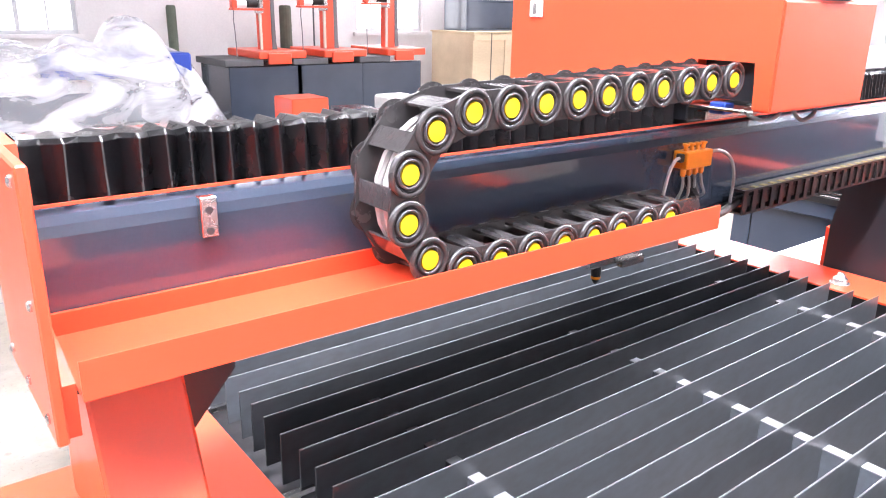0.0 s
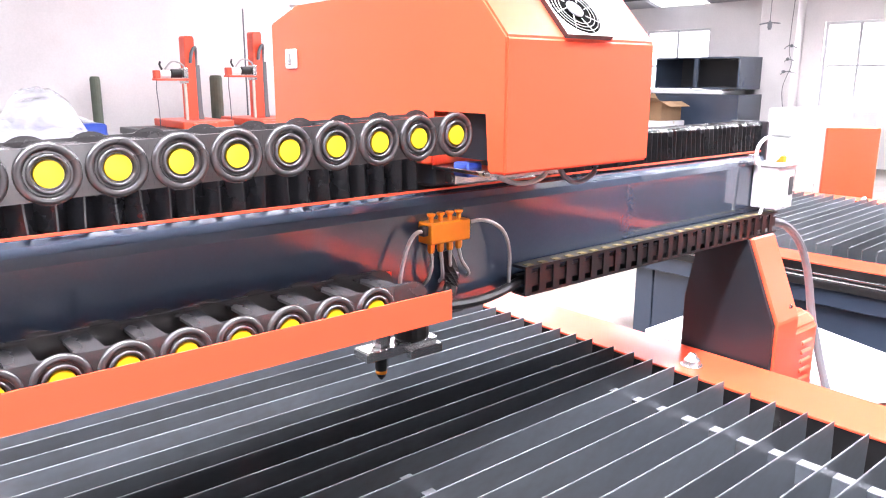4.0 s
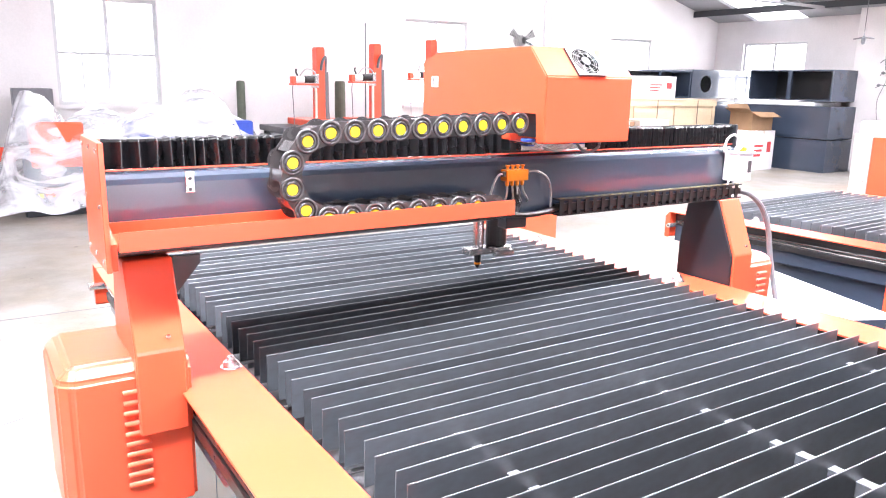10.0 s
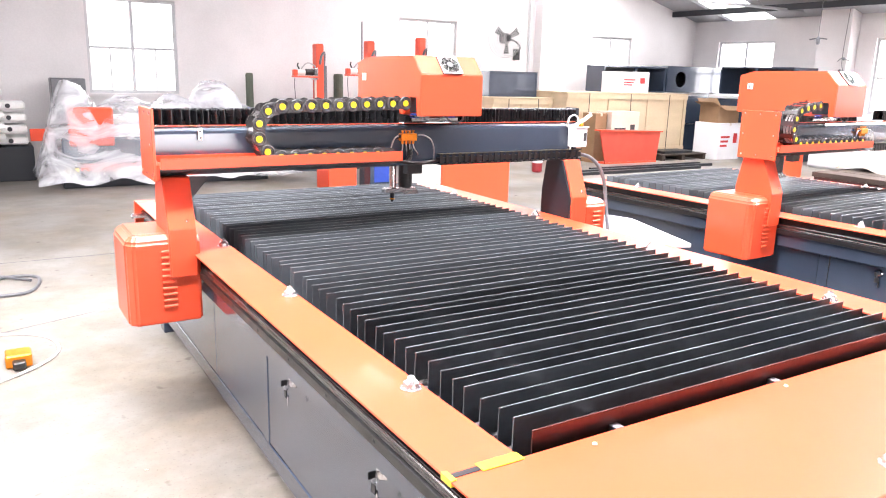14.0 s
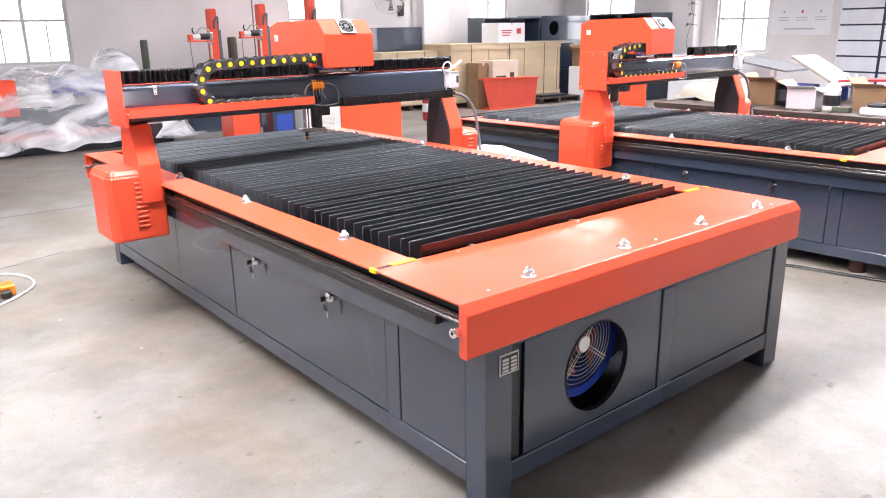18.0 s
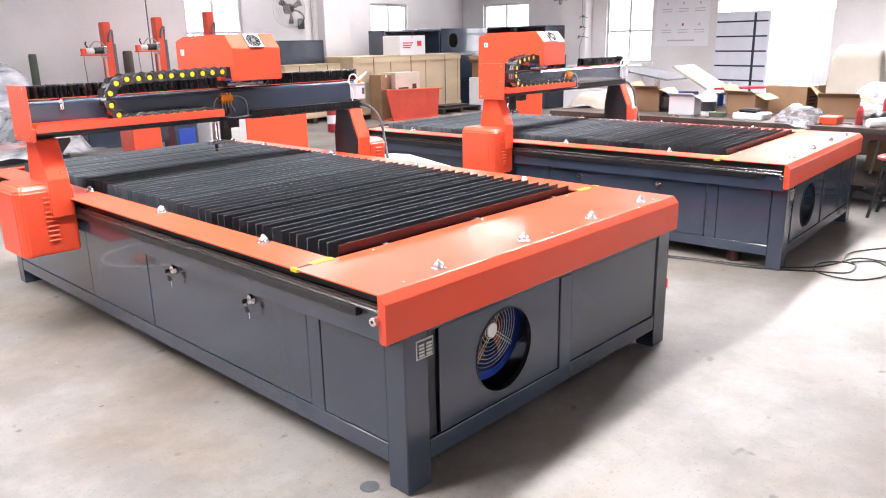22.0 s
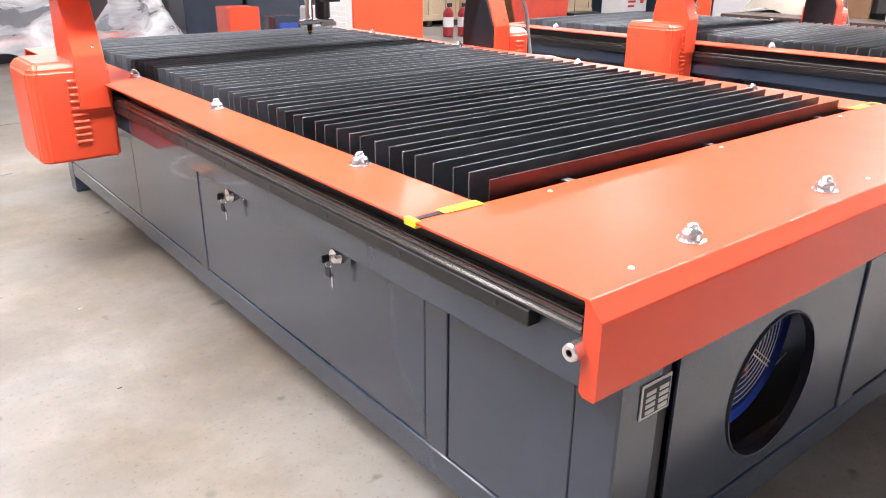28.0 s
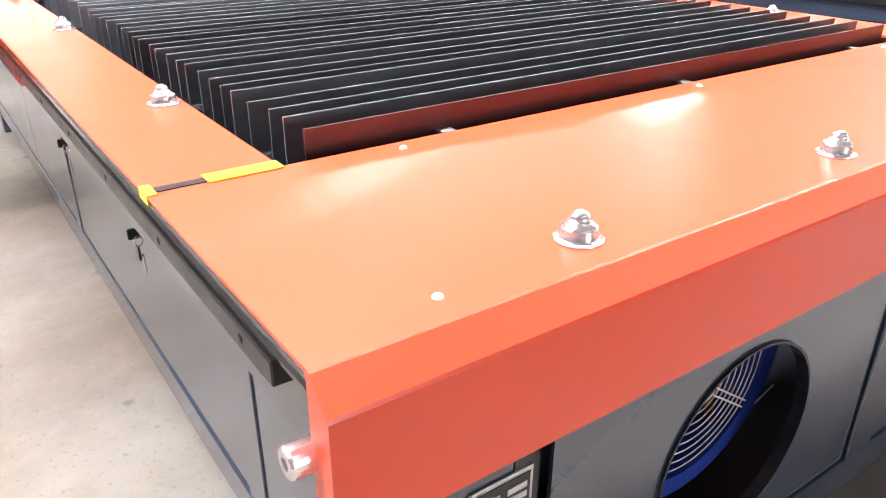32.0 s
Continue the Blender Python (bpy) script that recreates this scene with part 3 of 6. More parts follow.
        part("linear_rail", prism(rail, "y", Y0 + 0.062, Y1 - 0.062), RAILSTEEL, t, "oily steel linear rail")
        g, h = sorted((x + s * 0.022, x + s * 0.05))
        rack = part("gear_rack", box(g, h, Y0 + 0.17, Y1 - 0.17, 0.679, 0.7095, 0.002), BLACK, t, "black gear rack bar with socket screws")
        for k in range(12):
            y = Y0 + 0.25 + k * 0.29
            part("socket_screw", screw((x + s * 0.022, y, 0.695), "x", -s, 0.006, 0.002), GREYDARK, rack)
        part("rail_plate", box(*sorted((x + s * 0.050, x + s * 0.134)), Y0 + 0.04, Y1 - 0.04, 0.598, 0.70, 0.002), GREY, t)
        for y in (Y0 + 0.04, Y1 - 0.04):
            pin = part("stop_pin", turned([(0.006, -s * 0.008), (0.0065, -s * 0.022), (0.0135, -s * 0.022), (0.0155, -s * 0.019), (0.0155, s * 0.06)], (x, y, 0.703), "x", 20), ZINC, t, "bright turned stop pin")
            # near-black disc stands in for the shade down the bore
            part("pin_bore", turned([(0.0058, -s * 0.010), (0.0058, -s * 0.0105)], (x, y, 0.703), "x", 14), VOID, pin)
    return t


def sheet_rim(cx, cz, r, y):
    return ring_body(r - 0.004, r, cx, y, y + 0.02, cz)


def ring_body(r0, r1, cx, y0, y1, cz, n=36):
    bm = bmesh.new()
    rows = []
    for r, y in ((r0, y0), (r1, y0), (r1, y1), (r0, y1)):
        rows.append([bm.verts.new((cx + r * math.cos(2 * math.pi * k / n), y, cz + r * math.sin(2 * math.pi * k / n))) for k in range(n)])
    for i in range(4):
        p, q = rows[i], rows[(i + 1) % 4]
        for k in range(n):
            bm.faces.new((p[k], p[(k + 1) % n], q[(k + 1) % n], q[k]))
    return bm


def key_mesh(x, y, z):
    bm = box(x - 0.012, x + 0.006, y - 0.002, y + 0.002, z - 0.004, z + 0.004)
    tube([(x - 0.014 + 0.008 * math.cos(a), y - 0.006, z - 0.014 + 0.010 * math.sin(a)) for a in [2 * math.pi * k / 8 for k in range(9)]], 0.001, 5, 2, bm)
    box(x - 0.014, x - 0.011, y - 0.022, y - 0.014, z - 0.075, z - 0.038, bm=bm)
    return bm


def slats(t):
    long = bmesh.new()
    join(long, prism([(-0.0019, -0.1), (0.0019, -0.1), (0.0019, -0.001), (0.0011, 0), (-0.0011, 0), (-0.0019, -0.001)], "x", -0.762, 0.762))
    me = mesh_of(long, "slat", SLAT)
    me.materials.append(EDGE)
    for f in me.polygons:
        if f.normal.z > 0.9:
            f.material_index = 1
    y = -1.135 + PITCH
    while y < 2.14:
        o = shared("slat", me, SLAT, t, (1.195 + RND.uniform(-0.008, 0.008), y + RND.uniform(-0.005, 0.005), 0.824 + RND.uniform(-0.002, 0.002)))
        o.rotation_euler = (radians(RND.uniform(-1.5, 1.5)), 0, radians(RND.uniform(-0.15, 0.15)))
        y += PITCH
    # front slat has the orange cover's reflection put into its colour
    part("slat", box(0.433, 1.957, -1.141, -1.137, 0.724, 0.824), RUST_TINT, t, "front steel slat tinted red-brown for the orange cover's reflection")
    for x in (0.66, 1.215, 1.81):
        bar = part("comb_bar", box(x - 0.012, x + 0.012, -1.165, 2.14, 0.715, 0.786), SLAT, t, "notched steel support bar")
        part("bar_edge", box(x - 0.0122, x + 0.0122, -1.164, 2.139, 0.7862, 0.788), BARTOP, bar, "paler strip along the bar top")
    for k in range(9):
        yy = -1.0 + k * 0.34
        for x0, x1 in ((0.38, 0.46), (1.94, 2.02)):
            part("slat_pin", box(x0, x1, yy - 0.006, yy + 0.006, 0.742, 0.752), STEEL, t)


def caster_mesh():
    return turned([(0.0270, 0), (0.0272, 0.0012), (0.0268, 0.0026), (0.0262, 0.0030), (0.0212, 0.0032), (0.0206, 0.0038), (0.0202, 0.0132), (0.0198, 0.0148), (0.0186, 0.0166), (0.0140, 0.0195), (0.0122, 0.0215), (0.0116, 0.0228), (0.0112, 0.0226), (0.0110, 0.0245), (0.0098, 0.0280), (0.0072, 0.0308), (0.0036, 0.0324), (0.0008, 0.0328)], (0, 0, 0), "z", 28)


table = cutting_table()
slats(table)
ball_mesh = mesh_of(caster_mesh(), "ball_caster", ZINC)
for p in ball_mesh.polygons:
    p.use_smooth = len(p.vertices) == 4
for p in [(0.352, -0.766), (0.358, 0.10), (0.355, 0.915), (2.045, -0.785), (2.045, 0.07), (2.075, 0.95), (0.355, 1.75), (2.045, 1.75)] + [(x, -1.553) for x in (0.545, 1.033, 1.525, 1.955)]:
    shared("ball_caster", ball_mesh, CHROME, table, (p[0], p[1], TOP))
for x0, x1, s in ((0.21, 0.385, 1), (2.19, 2.015, -1)):
    tape = part("masking_tape", box(*sorted((x0 + s * 0.075, x1)), Y0 + 0.458, Y0 + 0.488, TOP + 0.0008, TOP + 0.0024), TAPE, table, "strip of yellow tape over the cover joint")
    part("tape_end", box(*sorted((x0 - s * 0.0008, x0 + s * 0.012)), Y0 + 0.455, Y0 + 0.492, TOP - 0.012, TOP + 0.0018), TAPE, tape)
    part("joint_gap", box(*sorted((x0 + s * 0.012, x0 + s * 0.075)), Y0 + 0.464, Y0 + 0.480, TOP + 0.0004, TOP + 0.0016), GREYDARK, tape)

# ---- gantry ----
LEG_SIDE = [(0.895, 1.10), (1.03, 1.10), (1.06, 0.92), (1.06, 0.70), (0.812, 0.70), (0.812, 0.90)]


def gantry():
    g = thing("gantry", (1.2, 0.95, 0.5), "dark grey gantry beam on orange legs with black bellows", "gantry", "gantries")
    beam = [(0.945, 1.10), (0.94, 1.105), (0.94, 1.268), (0.943, 1.281), (0.950, 1.291), (0.960, 1.297), (0.975, 1.299), (1.035, 1.299), (1.045, 1.29), (1.045, 1.10)]
    part("beam", prism(beam, "x", 0.092, 2.325), BEAMGREY, g, "dark blue-grey box beam with a rounded top edge")
    cap = part("end_cap", prism([(0.805, 1.10), (0.80, 1.16), (0.93, 1.20), (0.93, 1.375), (1.038, 1.375), (1.038, 1.10)], "x", 0.078, 0.0905), ORANGE, g)
    cap2 = part("end_plate", box(0.066, 0.0775, 0.795, 1.045, 1.098, 1.378, 0.002), ORANGE, g, "orange end plate with a row of screws")
    for y, z in ((0.82, 1.12), (0.92, 1.12), (1.02, 1.12), (0.82, 1.24), (1.02, 1.24), (0.82, 1.36), (0.92, 1.36), (1.02, 1.36)):
        part("screw", screw((0.066, y, z), "x", -1), STEEL, cap2)
    part("end_plate", box(2.326, 2.338, 0.945, 1.045, 1.10, 1.375, 0.002), GREYDARK, g)
    for s, xa, xb in ((-1, 0.112, 0.222), (1, 2.212, 2.322)):
        part("leg", prism(LEG_SIDE, "x", xa, xb, 0.004), ORANGE, g, "tapered orange leg")
        a, b = xa - 0.012, xa - 0.001
        if s > 0:
            part("leg_plate", prism([(y + 0.006 * (y < 0.9), z - 0.004) for y, z in LEG_SIDE], "x", a, b), GREYDARK, g, "dark grey inner leg plate")
        e = xb + 0.001 if s < 0 else xa - 0.013
        if s < 0:
            part("gusset", prism([(e, 1.098), (e - s * 0.066, 1.098), (e - s * 0.066, 1.078), (e, 1.0)], "y", 0.90, 0.912), GREYDARK, g)
        for z in (1.08, 0.93):
            part("screw", screw(((xa + xb) / 2 + 0.02, 0.895 if z > 1 else 0.822, z), "y", -1, 0.006, 0.006), STEEL, g)
        # motor cover
        o, i = (-0.052, 0.236) if s < 0 else (2.50, 2.324)
        c = 0.03
        bm = bmesh.new()
        yf, yb, zb, zt = 0.825, 1.13, 0.507, 0.880
        u = -s
        ring = [(i, yf), (o + u * c, yf), (o, yf + c), (o, yb), (i, yb)]
        top = [(i, yf + c), (o + u * c * 1.4, yf + c), (o + u * c, yf + c * 1.4), (o + u * c, yb), (i, yb)]
        lo = [bm.verts.new((x, y, zb)) for x, y in ring]
        mid = [bm.verts.new((x, y, zt - c)) for x, y in ring]
        hi = [bm.verts.new((x, y, zt)) for x, y in top]
        for p, q in ((lo, mid), (mid, hi)):
            for k in range(5):
                bm.faces.new((p[k], p[(k + 1) % 5], q[(k + 1) % 5], q[k]))
        bm.faces.new(lo)
        bm.faces.new(hi[::-1])
        bmesh.ops.bevel(bm, geom=bm.edges[:], offset=0.009, segments=3, affect='EDGES')
        mb = part("motor_cover", bm, ORANGE, g, "orange motor cover with pressed louvres")
        xc = 0.108 if s < 0 else 2.41
        for k in range(10):
            z = 0.575 + k * 0.0255
            b2 = prism([(0.8252, z), (0.8195, z + 0.0005), (0.8185, z + 0.004), (0.8205, z + 0.009), (0.8252, z + 0.0125)], "x", xc - 0.028, xc + 0.028)
            bmesh.ops.bevel(b2, geom=b2.edges[:], offset=0.0015, segments=1, affect='EDGES')
            part("louvre", b2, ORANGE, mb)
        part("cover_slot", box(xc - 0.035, xc + 0.035, 1.1305, 1.132, 0.6, 0.8), GREYDARK, mb)
    # carriage block riding on the rail under each leg
    for x in (0.226, 2.174):
        part("rail_carriage", box(x - 0.004, x + 0.012, 0.86, 0.96, 0.69, 0.745, 0.002), STEEL, g)
    # tray
    tray = [(0.787, 1.187), (0.790, 1.187), (0.790, 1.149), (0.932, 1.158), (0.932, 1.184), (0.938, 1.184), (0.938, 1.153), (0.787, 1.144)]
    part("chain_tray", prism(tray, "x", 0.093, 1.153), ORANGE, g, "orange folded sheet tray for the cable chain")
    part("tray_bracket", prism([(0.84, 1.128), (0.84, 1.144), (0.939, 1.151), (0.939, 1.102), (0.93, 1.102)], "x", 0.093, 1.158), GREYDARK, g)
    # bellows
    for x0, x1, n in ((0.095, 1.225, 34), (1.578, 2.325, 40)):
        bm = bmesh.new()
        rnd = random.Random(n)
        rows = []
        for k in range(2 * n + 1):
            f = k / (2 * n)
            if x0 < 1 and f < 0.2:
                f = f + 0.02 * math.sin(f * 5 * math.pi)
            x = x0 + (x1 - x0) * f + rnd.uniform(-0.002, 0.002)
            d = (0.018 if x0 < 1 else 0.010) if k % 2 else 0.0
            y = 0.957 + d + rnd.uniform(-0.001, 0.001)
            zt = 1.372 - d * 0.2 + (rnd.uniform(-0.002, 0.002) if x0 < 1 else 0)
            w = rnd.uniform(-0.002, 0.002)
            for e in ((-0.0011, 0.0011) if d == 0 else (0,)):  # narrow crest flat on each fold, shaped to catch a light line
                rows.append([bm.verts.new(c) for c in ((x + w + e, y - 0.002, 1.302), (x + e, y, 1.33), (x - w + e, y + 0.001, zt - 0.006), (x + e, y + 0.006, zt), (x + e, 1.025 - d, zt), (x + e, 1.03 - d, 1.302))])
        for p, q in zip(rows, rows[1:]):
            for j in range(5):
                bm.faces.new((p[j], q[j], q[j + 1], p[j + 1]))
        part("bellows", bm, RUBBER, g, "glossy black folded bellows")
    part("bellows_strip", box(0.093, 2.322, 0.952, 0.9555, 1.2995, 1.303), ORANGE, g, "thin orange strip below the bellows")
    # drilled stop block on the beam
    blk = part("stop_block", box(0.271, 0.291, 0.925, 0.939, 1.244, 1.294, 0.001), STEEL, g, "small bright block with two holes")
    for z in (1.252, 1.278):
        part("hole", turned([(0.0045, 0), (0.0045, -0.0012)], (0.281, 0.925, z), "y", 10), INK, blk)
    # oil distributor with hoses
    man = part("oil_distributor", box(1.211, 1.294, 0.905, 0.939, 1.222, 1.256, 0.002), BRASS, g, "orange oil distributor block with fittings")
    for k in range(4):
        x = 1.223 + k * 0.0193
        part("top_screw", turned([(0.004, 0), (0.004, 0.008), (0.007, 0.011), (0.007, 0.014)], (x, 0.92, 1.256), "z", 8), BRASS, man)
        part("fitting", turned([(0.006, 0), (0.006, -0.012), (0.0045, -0.016)], (x, 0.92, 1.222), "z", 8), BRASS, man)
        sag = (-0.004, 0.004, -0.002, 0.016)[k]
        part("hose", tube([(x, 0.92, 1.208), (x + sag * 0.3, 0.917, 1.185), (x + sag + 0.004 * k, 0.925, 1.16), (x + sag * 2 + 0.01, 0.95, 1.145)], 0.0032, 6), HOSE, man)
    part("hose", tube([(1.213, 0.918, 1.243), (1.19, 0.916, 1.243), (1.172, 0.914, 1.225), (1.158, 0.912, 1.19), (1.154, 0.912, 1.165)], 0.0034, 6), HOSE, man)
    part("hose", tube([(1.292, 0.918, 1.247), (1.335, 0.915, 1.247), (1.375, 0.913, 1.225), (1.392, 0.912, 1.185), (1.395, 0.915, 1.13), (1.405, 0.92, 1.118)], 0.0034, 6), HOSE, man)
    for x in (1.207, 1.297):
        part("elbow", box(x - 0.006, x + 0.006, 0.912, 0.926, 1.236, 1.252, 0.002), BLACK, man)
    part("cable", tube([(1.165, 0.90, 1.135), (1.25, 0.90, 1.118), (1.34, 0.905, 1.115), (1.43, 0.92, 1.125)], 0.009, 8), BLACK, g)
    part("cable", tube([(1.262, 0.935, 1.20), (1.268, 0.922, 1.17), (1.262, 0.918, 1.14), (1.24, 0.91, 1.12)], 0.012, 8), BLACK, g)
    # clear sensor box at the far end
    sb = part("sensor_box", box(2.262, 2.345, 0.872, 0.938, 1.168, 1.272, 0.003), FROST, g, "frosted white oil pump box with a white hose")
    part("dark_window", box(2.318, 2.338, 0.8705, 0.8715, 1.20, 1.245), INK, sb)
    part("box_lid", box(2.255, 2.352, 0.868, 0.939, 1.2725, 1.279, 0.001), FROST, sb)
    part("orange_cap", turned([(0.016, 0), (0.016, 0.014), (0.012, 0.017)], (2.315, 0.90, 1.279), "z", 12), BRASS, sb)
    part("hose", tube([(2.245, 0.925, 1.29), (2.25, 0.922, 1.322), (2.275, 0.915, 1.340), (2.30, 0.91, 1.325), (2.305, 0.905, 1.285)], 0.0045, 6), WHITEPLAST, sb)
    part("hose", tube([(2.243, 0.92, 1.29), (2.25, 0.91, 1.245), (2.262, 0.902, 1.20), (2.252, 0.905, 1.15)], 0.0040, 6), WHITEPLAST, sb)
    part("hose_clip", box(2.232, 2.252, 0.92, 0.939, 1.275, 1.30, 0.002), STEEL, sb)
    part("handle", tube([(2.285, 0.905, 1.285), (2.335, 0.895, 1.315), (2.375, 0.885, 1.345)], 0.010, 8), WHITEPLAST, sb)
    # conduit at the right leg
    part("conduit", tube([(2.33, 0.92, 1.125), (2.40, 0.908, 1.108), (2.465, 0.895, 1.055), (2.50, 0.88, 0.97), (2.505, 0.86, 0.86), (2.49, 0.82, 0.75), (2.47, 0.78, 0.66)], 0.0105, 10), CONDUIT, g, "grey corrugated conduit")
    part("floor_guard", box(2.33, 2.48, 0.70, 0.80, 0.62, 0.65), GREYDARK, g)
    return g


gantry_one = gantry()


# ---- cable chains ----
def stadium(length, half, n=8):
    pts = []
    for k in range(n + 1):
        a = math.pi / 2 + math.pi * k / n
        pts.append((half * math.cos(a), half * math.sin(a)))
    for k in range(n + 1):
        a = -math.pi / 2 + math.pi * k / n
        pts.append((length + half * math.cos(a), half * math.sin(a)))
    return pts


def link_mesh():
    """One link from its pivot at the origin along +x; its outer side faces -y, 0.1 wide."""
    p = 0.0655
    bm = bmesh.new()
    for y0, y1 in ((0.006, 0.012), (0.088, 0.094)):
        join(bm, prism(stadium(p, 0.026), "y", y0, y1))
    for side, d in ((0.006, -1), (0.094, 1)):
        prof = [(0.0312, 0), (0.0312, d * 0.0016), (0.0304, d * 0.0036), (0.0286, d * 0.0050), (0.0264, d * 0.0054), (0.0244, d * 0.0048), (0.0230, d * 0.0034), (0.0222, d * 0.0016),
                (0.0205, d * 0.0016), (0.0201, d * 0.0036), (0.0192, d * 0.0052), (0.0180, d * 0.0057), (0.0168, d * 0.0053), (0.0158, d * 0.0040), (0.0152, d * 0.0006), (0.0120, d * 0.0004)]
        turned(prof, (0, side, 0), "y", 32, bm)
        for x, z in ((0.031, 0.019), (0.033, -0.018)):  # moulded marks
            for k in (-1, 1):
                box(x + k * 0.0028 - 0.0019, x + k * 0.0028 + 0.0019, *sorted((side, side + d * 0.0006)), z - 0.003, z + 0.003, bm=bm)
    for z in (0.019, -0.023):
        box(0.018, 0.048, 0.012, 0.088, z, z + 0.004, bm=bm)
    me = mesh_of(bm, "link", LINKS)
    for p in me.polygons:
        p.use_smooth = True
    me.set_sharp_from_angle(angle=math.radians(42))
    return me


LINK = link_mesh()
KNOB = mesh_of(turned([(0.0140, 0.002), (0.0140, -0.0005), (0.0132, -0.0018), (0.008, -0.0021)], (0, 0, 0), "y", 28), "knob", YELLOW)
for p in KNOB.polygons:
    p.use_smooth = True
KNOB.set_sharp_from_angle(angle=math.radians(50))


def drag_chain(x_slot, y, z_top, z_bot, x_turn, x_end, label):
    """A chain that leaves the hood at x_slot, turns over at x_turn and runs back to x_end."""
    c = thing("cable_chain", (x_turn, y, z_bot - 0.03), label, "cable chain", "cable chains")
    R, zc, p = (z_top - z_bot) / 2, (z_top + z_bot) / 2, 0.0648

    def at(s):
        a = x_slot - x_turn
        if s < a:
            return x_slot - s, z_top + 0.016 * (1 - s / a)
        s -= a
        if s < math.pi * R:
            w = s / R
            return x_turn - R * math.sin(w), zc + R * math.cos(w)
        return x_turn + (s - math.pi * R), z_bot
    n = int(((x_slot - x_turn) + math.pi * R + (x_end - x_turn)) / p)
    for i in range(n):
        (xa, za), (xb, zb) = at(i * p), at((i + 1) * p)
        o = shared("link", LINK, BLACK, c, (xa, y + 0.0012 * (i % 2), za))
        o.rotation_euler = (0, -math.atan2(zb - za, xb - xa), 0)
        for yy, f in ((0.006, 0), (0.094, math.pi)):
            k = new("knob", KNOB)
            k.parent = o
            k.location = (0, yy - 0.002 if not f else yy + 0.002, 0)
            k.rotation_euler = (0, 0, f)
    wires = bmesh.new()
    L = (x_slot - x_turn) + math.pi * R + (x_end - x_turn)
    for k in range(3):
        pts = [(at(L * j / 24)[0], y + 0.03 + 0.02 * k, at(L * j / 24)[1] - 0.004) for j in range(25)]
        tube(pts, 0.006, 6, 2, wires)
    part("cable", wires, HOSE, c, "grey cables inside the chain")
    return c


chain_one = drag_chain(1.178, 0.806, 1.386, 1.175, 0.594, 1.13, "black plastic cable chain with yellow knobs in a tray")


def small_chain():
    c = thing("cable_chain", (1.87, 0.92, 1.10), "narrow black cable chain with yellowed links below the beam", "cable chain", "cable chains")
    bm = bmesh.new()
    w = 0.0365
    box(0, w * 0.45, 0, 0.004, -0.027, 0.027, bm=bm)
    box(0, w, 0, 0.034, 0.022, 0.027, bm=bm)
    box(0, w, 0, 0.034, -0.027, -0.022, bm=bm)
    box(w * 0.45, w, 0.004, 0.008, -0.012, 0.012, bm=bm)
    me = mesh_of(bm, "chain_link", BLACK)
    tab = mesh_of(box(0.008, 0.024, 0.004, 0.016, 0.0272, 0.0285), "link_tab", TABS)
    for k in range(25):
        o = shared("chain_link", me, BLACK, c, (1.422 + k * w, 0.900, 1.127))
        t2 = new("link_tab", tab)
        t2.parent = o
    part("cable", tube([(1.42, 0.925, 1.127), (1.9, 0.926, 1.125), (2.34, 0.925, 1.127)], 0.010, 8), BLACK, c)
    return c


chain_low = small_chain()


